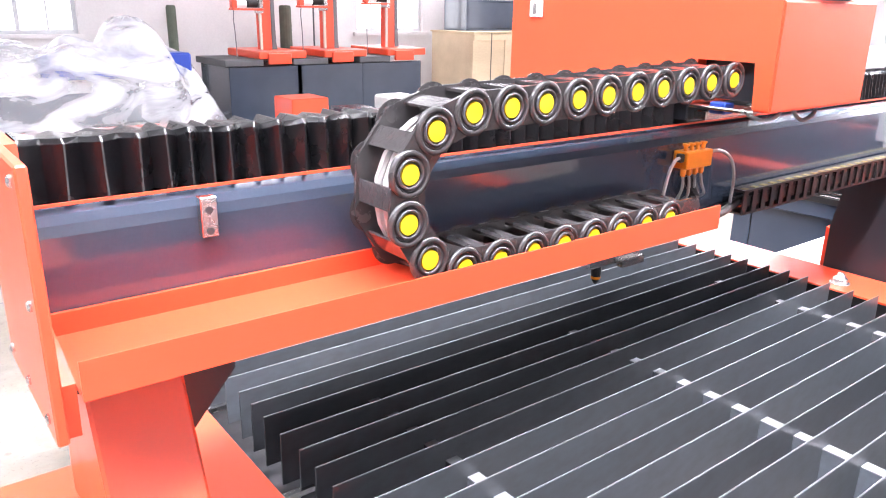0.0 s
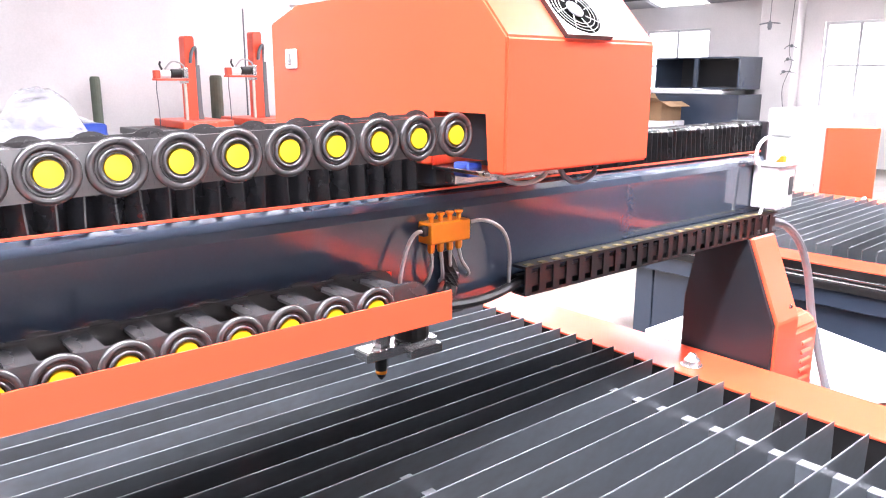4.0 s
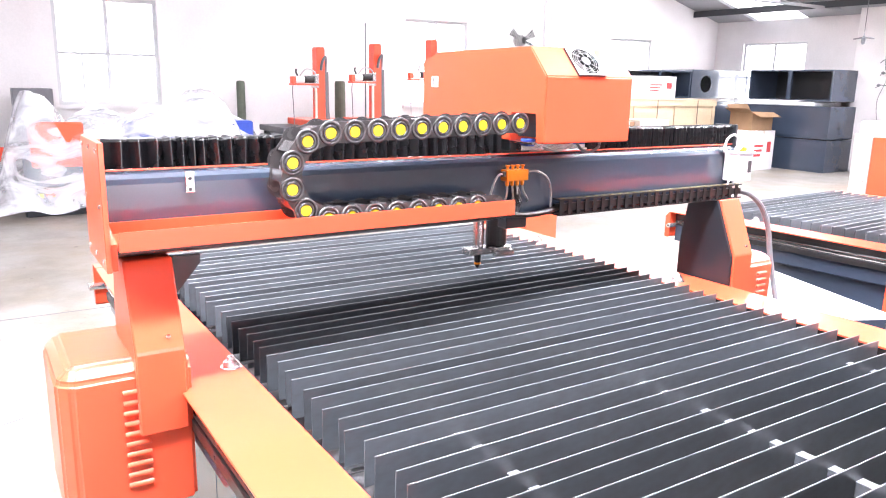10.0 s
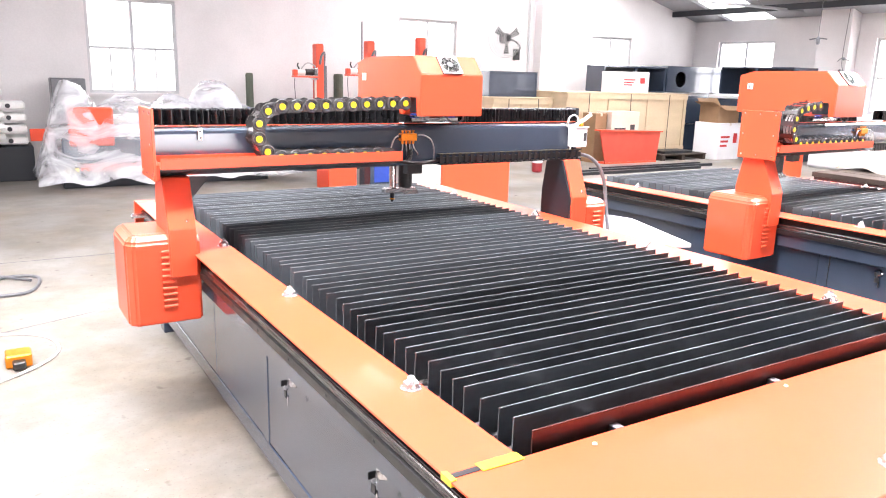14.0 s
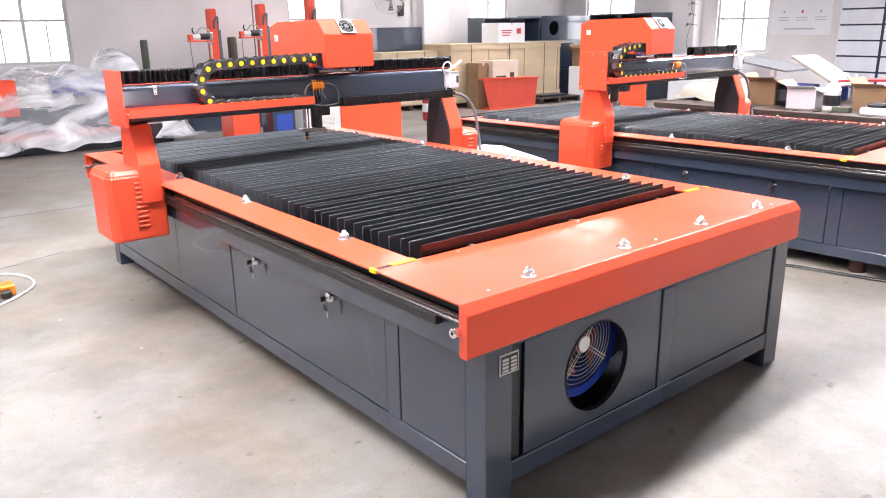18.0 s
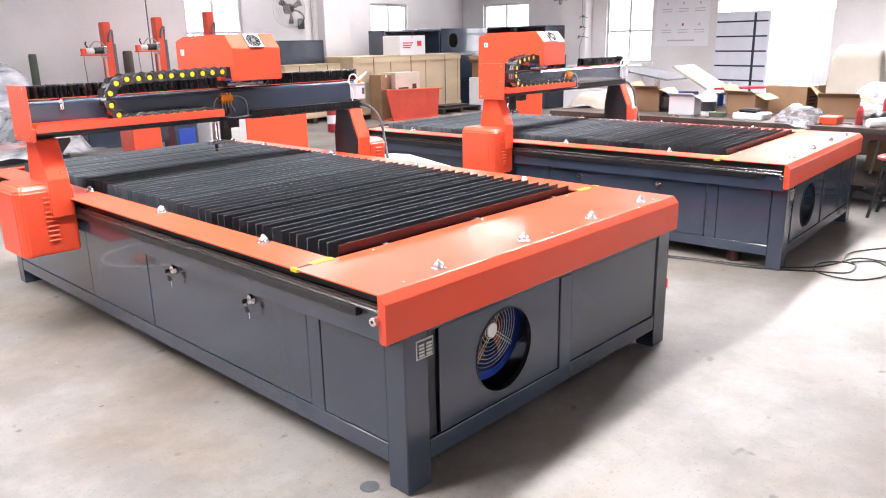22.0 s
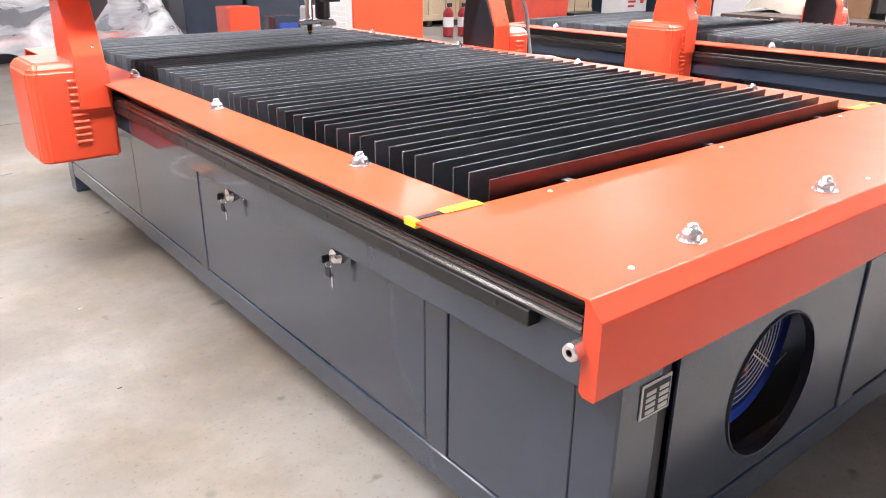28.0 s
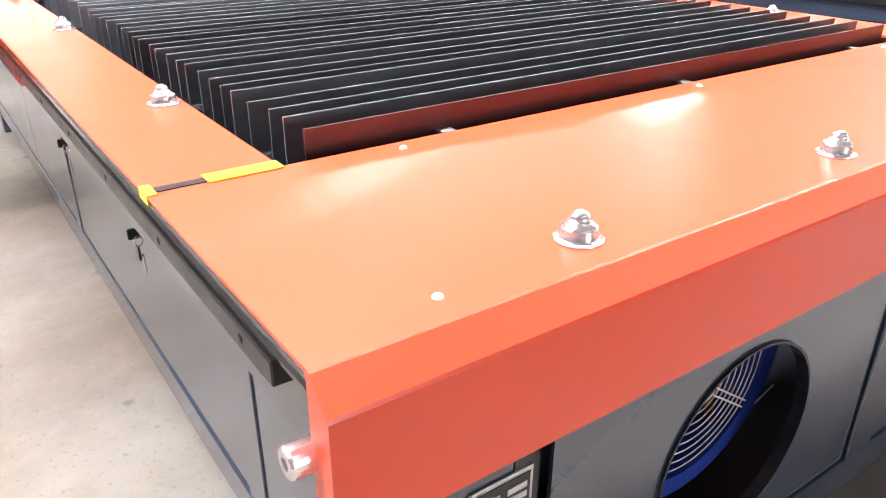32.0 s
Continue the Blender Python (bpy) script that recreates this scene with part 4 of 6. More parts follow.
# ---- carriage hood ----
def hood():
    h = thing("machine_carriage", (1.40, 1.0, 1.30), "orange sheet-metal carriage with a cooling fan above and a torch below", "carriage", "carriages")
    side = [(0.765, 1.345), (0.765, 1.535), (0.842, 1.618), (1.34, 1.612), (1.44, 1.583), (1.44, 1.345), (0.925, 1.345), (0.925, 1.433), (0.802, 1.433), (0.802, 1.345)]
    bm = prism(side, "x", 1.23, 1.568)
    bmesh.ops.bevel(bm, geom=bm.edges[:], offset=0.0035, segments=2, affect='EDGES')
    part("hood", bm, ORANGE, h, "folded orange hood")
    part("slot_back", box(1.262, 1.30, 0.803, 0.924, 1.358, 1.432), GREYDARK, h)
    part("carriage_plate", box(1.25, 1.55, 0.945, 1.12, 1.308, 1.354, 0.003), GREYDARK, h)
    part("slider", box(1.27, 1.53, 0.915, 0.944, 1.312, 1.33, 0.002), STEEL, h)
    part("angle_plate", box(1.236, 1.30, 0.80, 0.935, 1.3385, 1.3445, 0.001), STEEL, h, "bent bright plate under the hood")
    part("motor_plug", box(1.250, 1.282, 0.865, 0.90, 1.330, 1.352, 0.003), BLUE, h, "blue plug")
    part("motor_plug", box(1.43, 1.48, 0.86, 0.91, 1.332, 1.354, 0.003), BLUE, h, "blue plug")
    part("hose", tube([(1.29, 0.84, 1.33), (1.33, 0.83, 1.318), (1.38, 0.83, 1.325), (1.41, 0.84, 1.35)], 0.004, 6), HOSE, h)
    part("hose", tube([(1.40, 0.82, 1.352), (1.415, 0.815, 1.325), (1.45, 0.815, 1.312), (1.49, 0.815, 1.325), (1.498, 0.82, 1.352)], 0.0045, 6), CONDUIT, h)
    latch = part("latch", box(1.2235, 1.2296, 1.335, 1.375, 1.495, 1.532, 0.002), WHITEPLAST, h, "white plastic latch")
    part("latch_knob", box(1.2195, 1.2234, 1.350, 1.360, 1.502, 1.525, 0.001), STEEL, latch)
    # fan on the sloping face
    u = Vector((0, 0.842 - 0.765, 1.618 - 1.535)).normalized()
    nrm = Vector((0, -u.z, u.y))
    cen = Vector((1.400, 0.8015, 1.5745)) + nrm * 0.0005

    def lay(bm):
        m = Matrix((( 1, 0, 0, cen.x), (0, u.y, nrm.y, cen.y), (0, u.z, nrm.z, cen.z), (0, 0, 0, 1)))
        bmesh.ops.transform(bm, matrix=m, verts=bm.verts)
        return bm
    w = 0.053
    fr = bmesh.new()
    join(fr, flat_frame(w, 0.0500, 0.0, 0.007))
    fan = part("fan_frame", lay(fr), BLACK, h, "black square cooling fan with a pale rim")
    part("fan_face", lay(flat_frame(w - 0.0008, 0.0492, 0.0072, 0.0082)), WHITEPLAST, fan)
    # near-black disc stands in for the shade behind the grille
    part("fan_opening", lay(turned([(0.0498, 0.0012), (0.0498, 0.0022)], (0, 0, 0), "z", 28)), VOID, fan)
    for k, r in enumerate((0.044, 0.037, 0.030)):
        b = bmesh.new()
        tube([(r * math.cos(a), r * math.sin(a), 0.0092) for a in [2 * math.pi * j / 20 for j in range(21)]], 0.0006, 5, 2, b)
        part("grille_ring", lay(b), HOSE, fan)
    for k in range(8):
        a = k * math.pi / 4
        b = tube([(0.02 * math.cos(a), 0.02 * math.sin(a), 0.0098), (0.047 * math.cos(a + 0.2), 0.048 * math.sin(a + 0.2), 0.0095)], 0.0008, 5, 2)
        part("grille_spoke", lay(b), HOSE, fan)
    part("fan_cap", lay(turned([(0.016, 0.0085), (0.016, 0.0100), (0.015, 0.0105)], (0, 0, 0), "z", 20)), CONDUIT, fan)
    # torch lift behind the beam
    part("lift_plate", box(1.325, 1.41, 1.05, 1.10, 1.04, 1.34, 0.002), GREYDARK, h)
    part("lift_motor", turned([(0.034, 0.955), (0.037, 0.96), (0.037, 1.14), (0.03, 1.15)], (1.385, 1.185, 0), "z", 20), BLACK, h, "black round lift motor")
    part("clamp", box(1.262, 1.44, 1.165, 1.215, 0.930, 0.952, 0.003), STEEL, h, "bright torch clamp")
    part("clamp_bar", box(1.36, 1.442, 1.150, 1.17, 0.920, 0.940, 0.002), STEEL, h)
    part("torch_body", turned([(0.017, 0.952), (0.019, 0.956), (0.019, 1.10), (0.012, 1.11)], (1.312, 1.19, 0), "z", 16), STEEL, h)
    part("torch", turned([(0.004, 0.880), (0.009, 0.887), (0.0125, 0.905), (0.0135, 0.93)], (1.312, 1.19, 0), "z", 14), BLACK, h, "black torch nozzle")
    part("nozzle_ring", turned([(0.0105, 0.893), (0.012, 0.9), (0.0115, 0.893)], (1.312, 1.19, 0), "z", 14), BRASS, h)
    return h


def flat_frame(w, r, z0, z1):
    bm = sheet_with_hole(-w, w, -w, w, 0, 0, r, z0, z1)
    bmesh.ops.transform(bm, matrix=Matrix(((1, 0, 0, 0), (0, 0, 1, 0), (0, 1, 0, 0), (0, 0, 0, 1))), verts=bm.verts)
    return bm


hood_one = hood()
for ob in (table, gantry_one, chain_one, chain_low, hood_one):
    ob.location.z -= SINK


# ---- second machine, the same make ----
TURN2 = Matrix.Translation((1.2 + 3.37, 0.3 + 0.025, 0)) @ Matrix.Rotation(0.051, 4, 'Z') @ Matrix.Translation((-1.2, -0.3, 0))


def second(ob, shift=(0, 0, 0), label="", height=1.0):
    o = copy_thing(ob, TURN2 @ Matrix.Translation(ob.location + Vector(shift)) @ Matrix.Diagonal((1, 1, height, 1)))
    if label:
        o["label"] = label
    return o


G2 = (0, -0.297, 0)
second(table, label="blue-grey cutting table with orange covers beside the bench", height=0.955)
second(gantry_one, G2)
second(hood_one, (-0.65, -0.297, 0))
second(chain_low, G2)
chain_two = drag_chain(0.50, 0.806 - 0.297, 1.396, 1.184, 0.36, 1.12, "black cable chain with yellow knobs on the far machine")
chain_two.matrix_basis = TURN2 @ Matrix.Translation(chain_two.location - Vector((0, 0, SINK)))

channel = part("chain_channel", prism([(2.60, 0.120), (2.60, 0.124), (2.696, 0.124), (2.696, 0.18), (2.70, 0.18), (2.70, 0.120)], "y", -1.36, 0.30), ORANGE, table, "red folded channel low along the side")
for y in (-1.05, -0.4, 0.2):
    part("channel_bracket", box(BX1 + 0.002, 2.66, y, y + 0.05, 0.104, 0.1185), GREYDARK, channel)

# ---- windows, door leaves and wall fittings ----
WINFRAME = material("grey window frame", (0.50, 0.50, 0.51), 0.5, vary=0.1, scale=8, bump=0.03)
DOORGREY = material("grey-violet painted steel", (0.66, 0.67, 0.74), 0.5, vary=0.12, scale=4, bump=0.04)
GREEN = material("dark green canvas", (0.10, 0.115, 0.085), 0.8, vary=0.3, scale=8, bump=0.1)


def window(name, axis, at, a, b, s, h):
    w = thing(name, ((a + b) / 2, at, s) if axis == "x" else (at, (a + b) / 2, s), "tall window with a grey metal frame and bright panes", "window", "windows", "structure")

    def bar(p, q, z0, z1, t=0.03):
        return box(p, q, at + 0.05, at + 0.05 + t, z0, z1) if axis == "x" else box(at + 0.05, at + 0.05 + t, p, q, z0, z1)
    m, z = (a + b) / 2, s + (h - s) * 0.48
    for p, q, z0, z1 in ((a, a + 0.05, s, h), (b - 0.05, b, s, h), (a + 0.05, b - 0.05, s, s + 0.05), (a + 0.05, b - 0.05, h - 0.05, h), (m - 0.025, m + 0.025, s + 0.05, h - 0.05)):
        part("window_frame", bar(p, q, z0, z1), WINFRAME, w)
    for x in ((a + m) / 2, (m + b) / 2):
        part("glazing_bar", bar(x - 0.01, x + 0.01, s + 0.05, z - 0.021), WINFRAME, w)
    for p, q in ((a + 0.05, m - 0.025), (m + 0.025, b - 0.05)):
        part("transom", bar(p, q, z - 0.02, z + 0.02), WINFRAME, w)
    part("window_sill", box(a - 0.05, b + 0.05, at - 0.05, at + 0.04, s - 0.05, s - 0.002) if axis == "x" else box(at - 0.05, at + 0.04, a - 0.05, b + 0.05, s - 0.05, s - 0.002), PLASTER, w)
    return w


for k, o in enumerate(WIN_N):
    window("window_%d" % (k + 1), "x", YN, *o)
for k, o in enumerate(WIN_E):
    window("window_%d" % (k + 5), "y", XE, *o)

# pilaster, conduit and wall fan
solo("pilaster", box(9.25, 9.95, YN - 0.25, YN - 0.001, 0, 4.2, 0.01), PLASTER, "white plastered wall pilaster", "pilaster", kind="structure")
solo("pilaster", box(XE - 0.3, XE - 0.001, 6.35, 7.0, 0, 3.4, 0.01), PLASTER, "white plastered wall pilaster", "pilaster", kind="structure")
solo("conduit_pipe", tube([(9.1, YN - 0.05, 0.2), (9.1, YN - 0.05, 1.6), (9.1, YN - 0.05, 3.6)], 0.025, 8, 1), WINFRAME, "pale vertical conduit pipe on the wall", "pipe", kind="structure")


def wall_fan(c):
    f = thing("wall_fan", c, "black wall fan in a round wire cage", "fan")
    x, y, z = c
    g = bmesh.new()
    for r, d in ((0.30, 0.0), (0.30, 0.10), (0.27, -0.02), (0.24, -0.03), (0.21, -0.04), (0.18, -0.045), (0.15, -0.05), (0.12, -0.055), (0.09, -0.058)):
        tube([(x + r * math.cos(a), y + d, z + r * math.sin(a)) for a in [2 * math.pi * j / 24 for j in range(25)]], 0.004, 5, 1, g)
    for k in range(30):
        a = k * math.pi / 15
        tube([(x + 0.05 * math.cos(a), y - 0.06, z + 0.05 * math.sin(a)), (x + 0.30 * math.cos(a), y, z + 0.30 * math.sin(a))], 0.003, 4, 1, g)
    part("cage", g, HOSE, f, "pale wire cage")
    for k in range(3):
        a = 0.5 + k * 2.094
        b = bmesh.new()
        u = [b.verts.new((x + r * math.cos(a + w), y + 0.02 * w, z + r * math.sin(a + w))) for r, w in ((0.04, -0.5), (0.25, -0.22), (0.25, 0.25), (0.04, 0.5))]
        b.faces.new(u)
        bmesh.ops.solidify(b, geom=b.faces[:], thickness=0.006)
        part("blade", b, BLACK, f)
    part("motor", turned([(0.05, -0.02), (0.085, 0.02), (0.085, 0.13), (0.05, 0.17)], (x, y, z), "y", 16), BLACK, f)
    part("arm", tube([(x, y + 0.15, z), (x + 0.25, y + 0.2, z - 0.02), (x + 0.42, y + 0.25, z - 0.12), (x + 0.46, YN - 0.03, z - 0.22)], 0.018, 8), BLACK, f)
    part("mount", box(x + 0.40, x + 0.52, YN - 0.05, YN - 0.002, z - 0.32, z - 0.14, 0.005), BLACK, f)
    return f


wall_fan((8.25, 9.85, 2.22)).scale = (1.2, 1.0, 1.2)

# door leaves in the east wall and a wall poster
for name, p0, ang in (("door_1", (13.95, 3.42), -100.0), ("door_2", (14.26, 1.28), 35.0)):
    d = thing(name, (p0[0], p0[1], 0), "open grey steel door leaf with ribs", "door", "door leaves", "structure")
    w = 1.15 if name == "door_1" else 1.0
    part("door_frame", box(p0[0], p0[0] + w, p0[1] - 0.02, p0[1] + 0.02, 0.02, 1.98, 0.003), DOORGREY, d)
    for k in range(7):
        part("rib", box(p0[0] + 0.03, p0[0] + w - 0.03, p0[1] - 0.035, p0[1] - 0.021, 0.1 + k * 0.28, 0.13 + k * 0.28), GREY, d)
    part("stile", box(p0[0] + w * 0.72, p0[0] + w * 0.76, p0[1] - 0.036, p0[1] - 0.021, 0.05, 1.95), GREY, d)
    d.rotation_euler = (0, 0, radians(ang))
shutter = thing("roller_shutter", (XE - 0.1, 2.34, 2.2), "grey roller shutter box above the doorway", "shutter", kind="structure")
part("curtain", box(XE - 0.10, XE - 0.06, 1.27, 3.43, 2.20, 2.34, 0.004), DOORGREY, shutter)
part("shutter_box", box(XE - 0.24, XE - 0.002, 1.15, 3.55, 2.341, 2.62, 0.01), CONDUIT, shutter)
for k in range(3):
    part("slat_line", box(XE - 0.104, XE - 0.1005, 1.27, 3.43, 2.225 + k * 0.04, 2.232 + k * 0.04), CONDUIT, shutter)
poster = thing("wall_poster", (XE - 0.006, 4.02, 1.15), "pale printed notice board with small red marks", "poster")
part("board", box(XE - 0.012, XE - 0.002, 3.6, 4.78, 1.34, 2.42, 0.002), WHITE, poster)
for i in range(3):
    for j in range(2):
        part("red_mark", box(XE - 0.0135, XE - 0.0122, 4.51 - i * 0.36, 4.55 - i * 0.36, 2.17 - j * 0.42, 2.22 - j * 0.42), REDINK if (i, j) == (1, 1) else PALEPRINT, poster)
        for k in range(2):
            part("print_bar", box(XE - 0.0135, XE - 0.0122, 4.42 - i * 0.36, 4.64 - i * 0.36, 2.08 - j * 0.42 - k * 0.05, 2.095 - j * 0.42 - k * 0.05), PALEPRINT, poster)
part("print_bar", box(XE - 0.0135, XE - 0.0122, 3.9, 4.5, 1.44, 1.47), PALEPRINT, poster)

lampw = thing("wall_bracket", (13.66, 6.6, 1.2), "dark wall bracket with clamps and loose wires on the pilaster", "bracket")
part("wire", tube([(13.68, 6.40, 3.0), (13.66, 6.42, 2.0), (13.67, 6.36, 1.7), (13.64, 6.46, 1.3), (13.66, 6.42, 0.9)], 0.006, 6), CONDUIT, lampw)
for k, (z, w) in enumerate(((1.98, 0.10), (1.76, 0.08), (1.55, 0.13))):
    part("arm", tube([(13.69, 6.4 - w, z), (13.60, 6.4, z + 0.03), (13.66, 6.4 + w, z - 0.02)], 0.008, 6, 4), CONDUIT, lampw)
    part("clamp", turned([(0.015, 0), (0.032, 0.015), (0.03, 0.04), (0.01, 0.055)], (13.60, 6.4 + 0.05 * (k - 1), z), "z", 10), CONDUIT, lampw)
pend = thing("pendant_socket", (12.5, 6.21, 2.2), "bare pendant lamp socket hanging on a wire", "lamp")
part("wire", tube([(12.5, 6.21, roof_z(12.5) - 0.01), (12.5, 6.21, 2.8), (12.5, 6.21, 2.36)], 0.006, 6, 2), CONDUIT, pend)
part("socket", turned([(0.02, 2.22), (0.035, 2.25), (0.035, 2.32), (0.012, 2.36)], (12.5, 6.21, 0), "z", 12), CONDUIT, pend)
part("cross_arm", tube([(12.5, 6.04, 2.31), (12.5, 6.21, 2.33), (12.5, 6.38, 2.31)], 0.012, 6, 3), CONDUIT, pend)

# ---- far side: crates, cartons, cabinets ----


def crate(x0, x1, y0, y1, z1, label):
    c = thing("plywood_crate", ((x0 + x1) / 2, (y0 + y1) / 2, 0), label, "crate", "plywood crates")
    part("body", box(x0, x1, y0, y1, 0.1, z1, 0.004), WOOD, c)
    n = max(2, int((x1 - x0) / 0.9))
    for k in range(n + 1):
        x = x0 + (x1 - x0 - 0.08) * k / n
        part("batten", box(x, x + 0.08, y0 - 0.022, y0 - 0.001, 0.1, z1, 0.002), WOOD, c)
    for z in (0.12, z1 - 0.10):
        part("batten", box(x0, x1, y0 - 0.045, y0 - 0.023, z, z + 0.09, 0.002), WOOD, c)
    for k in range(n):
        x = x0 + (x1 - x0) * (k + 0.5) / n
        part("strap", box(x - 0.008, x + 0.008, y0 - 0.048, y0 - 0.0455, 0.1, z1 + 0.002), BLACK, c)
    part("lid", box(x0 - 0.02, x1 + 0.02, y0 - 0.05, y1 + 0.02, z1 + 0.001, z1 + 0.02), WOOD, c)
    for x in (x0, (x0 + x1) / 2 - 0.05, x1 - 0.1):
        part("skid", box(x, x + 0.1, y0, y1, 0, 0.099), DARKWOOD, c)
    return c


crate(8.7, 11.9, 8.55, 9.75, 1.24, "long pale plywood crate with black straps")
crate(7.3, 8.65, 8.9, 9.9, 1.12, "pale plywood crate standing by the wall")


def carton(x0, x1, y0, y1, z0, z1, label, mat=CARD, opened=False, yaw=0.0, mark=None, group="cartons"):
    c = thing("cardboard_box", ((x0 + x1) / 2, (y0 + y1) / 2, z0), label, "cardboard box", group)
    t = 0.006
    if opened:
        b = bmesh.new()
        for v in ((x0, x1, y0, y0 + t), (x0, x1, y1 - t, y1), (x0, x0 + t, y0 + t, y1 - t), (x1 - t, x1, y0 + t, y1 - t)):
            box(*v, z0, z1, bm=b)
        box(x0 + t, x1 - t, y0 + t, y1 - t, z0, z0 + t, bm=b)
        part("body", b, mat, c)
        f = (y1 - y0) * 0.45
        part("flap", prism([(y0, z1), (y0 - f * 0.8, z1 - f * 0.35), (y0 - f * 0.8, z1 - f * 0.35 + t), (y0, z1 + t)], "x", x0, x1), mat, c)
        part("flap", prism([(y1, z1), (y1 + f * 0.5, z1 + f * 0.6), (y1 + f * 0.5 - t, z1 + f * 0.6), (y1 - t, z1)], "x", x0, x1), mat, c)
        g = (x1 - x0) * 0.4
        part("flap", prism([(x0, z1), (x0 - g * 0.7, z1 + g * 0.3), (x0 - g * 0.7, z1 + g * 0.3 + t), (x0, z1 + t)], "y", y0, y1), mat, c)
    else:
        part("body", box(x0, x1, y0, y1, z0, z1, 0.004), mat, c)
        part("tape", box((x0 + x1) / 2 - 0.025, (x0 + x1) / 2 + 0.025, y0 - 0.0012, y1 + 0.0012, z1 - 0.05, z1 + 0.0012), CARDIN, c)
    if mark:
        w, h = x1 - x0, z1 - z0
        for k in range(3):
            part("print_bar", box(x0 + w * 0.12, x0 + w * (0.42 + 0.05 * k), y0 - 0.0022, y0 - 0.0008, z0 + h * (0.35 + k * 0.12), z0 + h * (0.41 + k * 0.12)), mark, c)
        part("print_block", box(x0 + w * 0.68, x0 + w * 0.85, y0 - 0.0022, y0 - 0.0008, z0 + h * 0.45, z0 + h * 0.72), mark, c)
    c.rotation_euler = (0, 0, radians(yaw))
    return c


carton(9.35, 10.05, 8.0, 8.42, 0.10, 0.93, "pale carton with a dark label", CARDIN, mark=INK)
carton(9.05, 9.33, 8.1, 8.45, 0.0, 0.9, "plain brown carton beside the crate")
carton(10.05, 10.85, 8.6, 9.1, 1.262, 1.66, "white carton with red print on a crate", WHITE, False, 2, REDINK)
carton(11.95, 12.62, 7.7, 8.3, 0.0, 0.72, "white carton with red print", WHITE, mark=REDINK)
carton(12.0, 12.56, 7.75, 8.25, 0.722, 1.05, "open brown carton stacked on a white one", CARD, True, -4)

tray = thing("red_trough", (9.7, 8.0, 0), "red folded sheet trough lying on the floor", "trough")
part("body", prism([(9.12, 0.03), (10.42, 0.03), (10.48, 0.56), (8.95, 0.60)], "y", 7.85, 7.87), material("dull red paint", (0.62, 0.07, 0.04), 0.45, vary=0.2, scale=4), tray)
part("flange", prism([(8.93, 0.60), (10.50, 0.56), (10.50, 0.585), (8.93, 0.625)], "y", 7.80, 7.98), ORANGE, tray)
part("base", prism([(9.12, 0.0), (10.42, 0.0), (10.42, 0.03), (9.12, 0.03)], "y", 7.84, 8.2), ORANGE, tray)

pallet = thing("pallet", (11.2, 8.25, 0), "low timber pallet with dark steel parts on it", "pallet")
for k in range(5):
    part("slat", box(10.62, 11.9, 7.9 + k * 0.14, 8.0 + k * 0.14, 0.10, 0.12), DARKWOOD, pallet)
for x in (10.65, 11.2, 11.8):
    part("bearer", box(x, x + 0.08, 7.9, 8.56, 0, 0.099), DARKWOOD, pallet)
solo("steel_bracket", box(10.8, 11.6, 8.0, 8.4, 0.121, 0.17, 0.01), GREYDARK, "dark steel plates on a pallet", "steel part")
for y, x0, x1 in ((7.2, 8.2, 10.9), (7.0, 7.7, 11.0), (6.75, 7.4, 10.4)):
    solo("steel_bar", box(x0, x1, y, y + 0.06, 0, 0.05, 0.004), GREYDARK, "long dark steel bar on the floor", "steel bar", "steel bars")


def cabinet(x0, x1, y0, y1, z0, z1, kind, label):
    c = thing("machine_cabinet", ((x0 + x1) / 2, (y0 + y1) / 2, z0), label, "cabinet", "grey machine cabinets")
    t = 0.03
    xs = y1 - y0 > x1 - x0  # the open side looks to -x
    b = bmesh.new()
    box(x0, x1, y0, y1, z1 - t, z1, bm=b)
    box(x0, x1, y0, y1, z0, z0 + t, bm=b)
    if xs:
        box(x1 - t, x1, y0, y1, z0 + t, z1 - t, bm=b)
        for y in (y0, y1 - t):
            box(x0, x1 - t, y, y + t, z0 + t, z1 - t, bm=b)
        part("shell", b, GREY, c)
        m = (y0 + y1) / 2
        if kind == "open":
            part("divider", box(x0, x0 + 0.04, m - 0.04, m + 0.04, z0 + t, z1 - t), GREY, c)
            part("back", box(x1 - 2 * t, x1 - t - 0.001, y0 + t, y1 - t, z0 + t, z1 - t), GREYDARK, c)
        else:
            part("front", box(x0 + 0.004, x0 + 0.02, y0 + t + 0.004, y1 - t - 0.004, z0 + t + 0.004, z1 - t - 0.004, 0.003), GREY, c)
    else:
        box(x0, x1, y1 - t, y1, z0 + t, z1 - t, bm=b)
        for x in (x0, x1 - t):
            box(x, x + t, y0, y1 - t, z0 + t, z1 - t, bm=b)
        part("shell", b, GREY, c)
        if kind == "hole":
            part("front", sheet_with_hole(x0 + t, x1 - t, z0 + t, z1 - t, x0 + (x1 - x0) * 0.25, (z0 + z1) / 2, (z1 - z0) * 0.3, y0 + 0.01, y0 + 0.02, 24), GREY, c)
            part("back", box(x0 + t, x1 - t, y1 - 2 * t, y1 - t - 0.001, z0 + t, z1 - t), WINFRAME, c)
        elif kind == "open":
            part("divider", box((x0 + x1) / 2 - 0.03, (x0 + x1) / 2 + 0.03, y0, y0 + 0.03, z0 + t, z1 - t), GREY, c)
            part("back", box(x0 + t, x1 - t, y1 - 2 * t, y1 - t - 0.001, z0 + t, z1 - t), GREYDARK, c)
        else:
            part("front", box(x0 + t + 0.004, x1 - t - 0.004, y0 + 0.004, y0 + 0.02, z0 + t + 0.004, z1 - t - 0.004, 0.003), GREY, c)
    return c


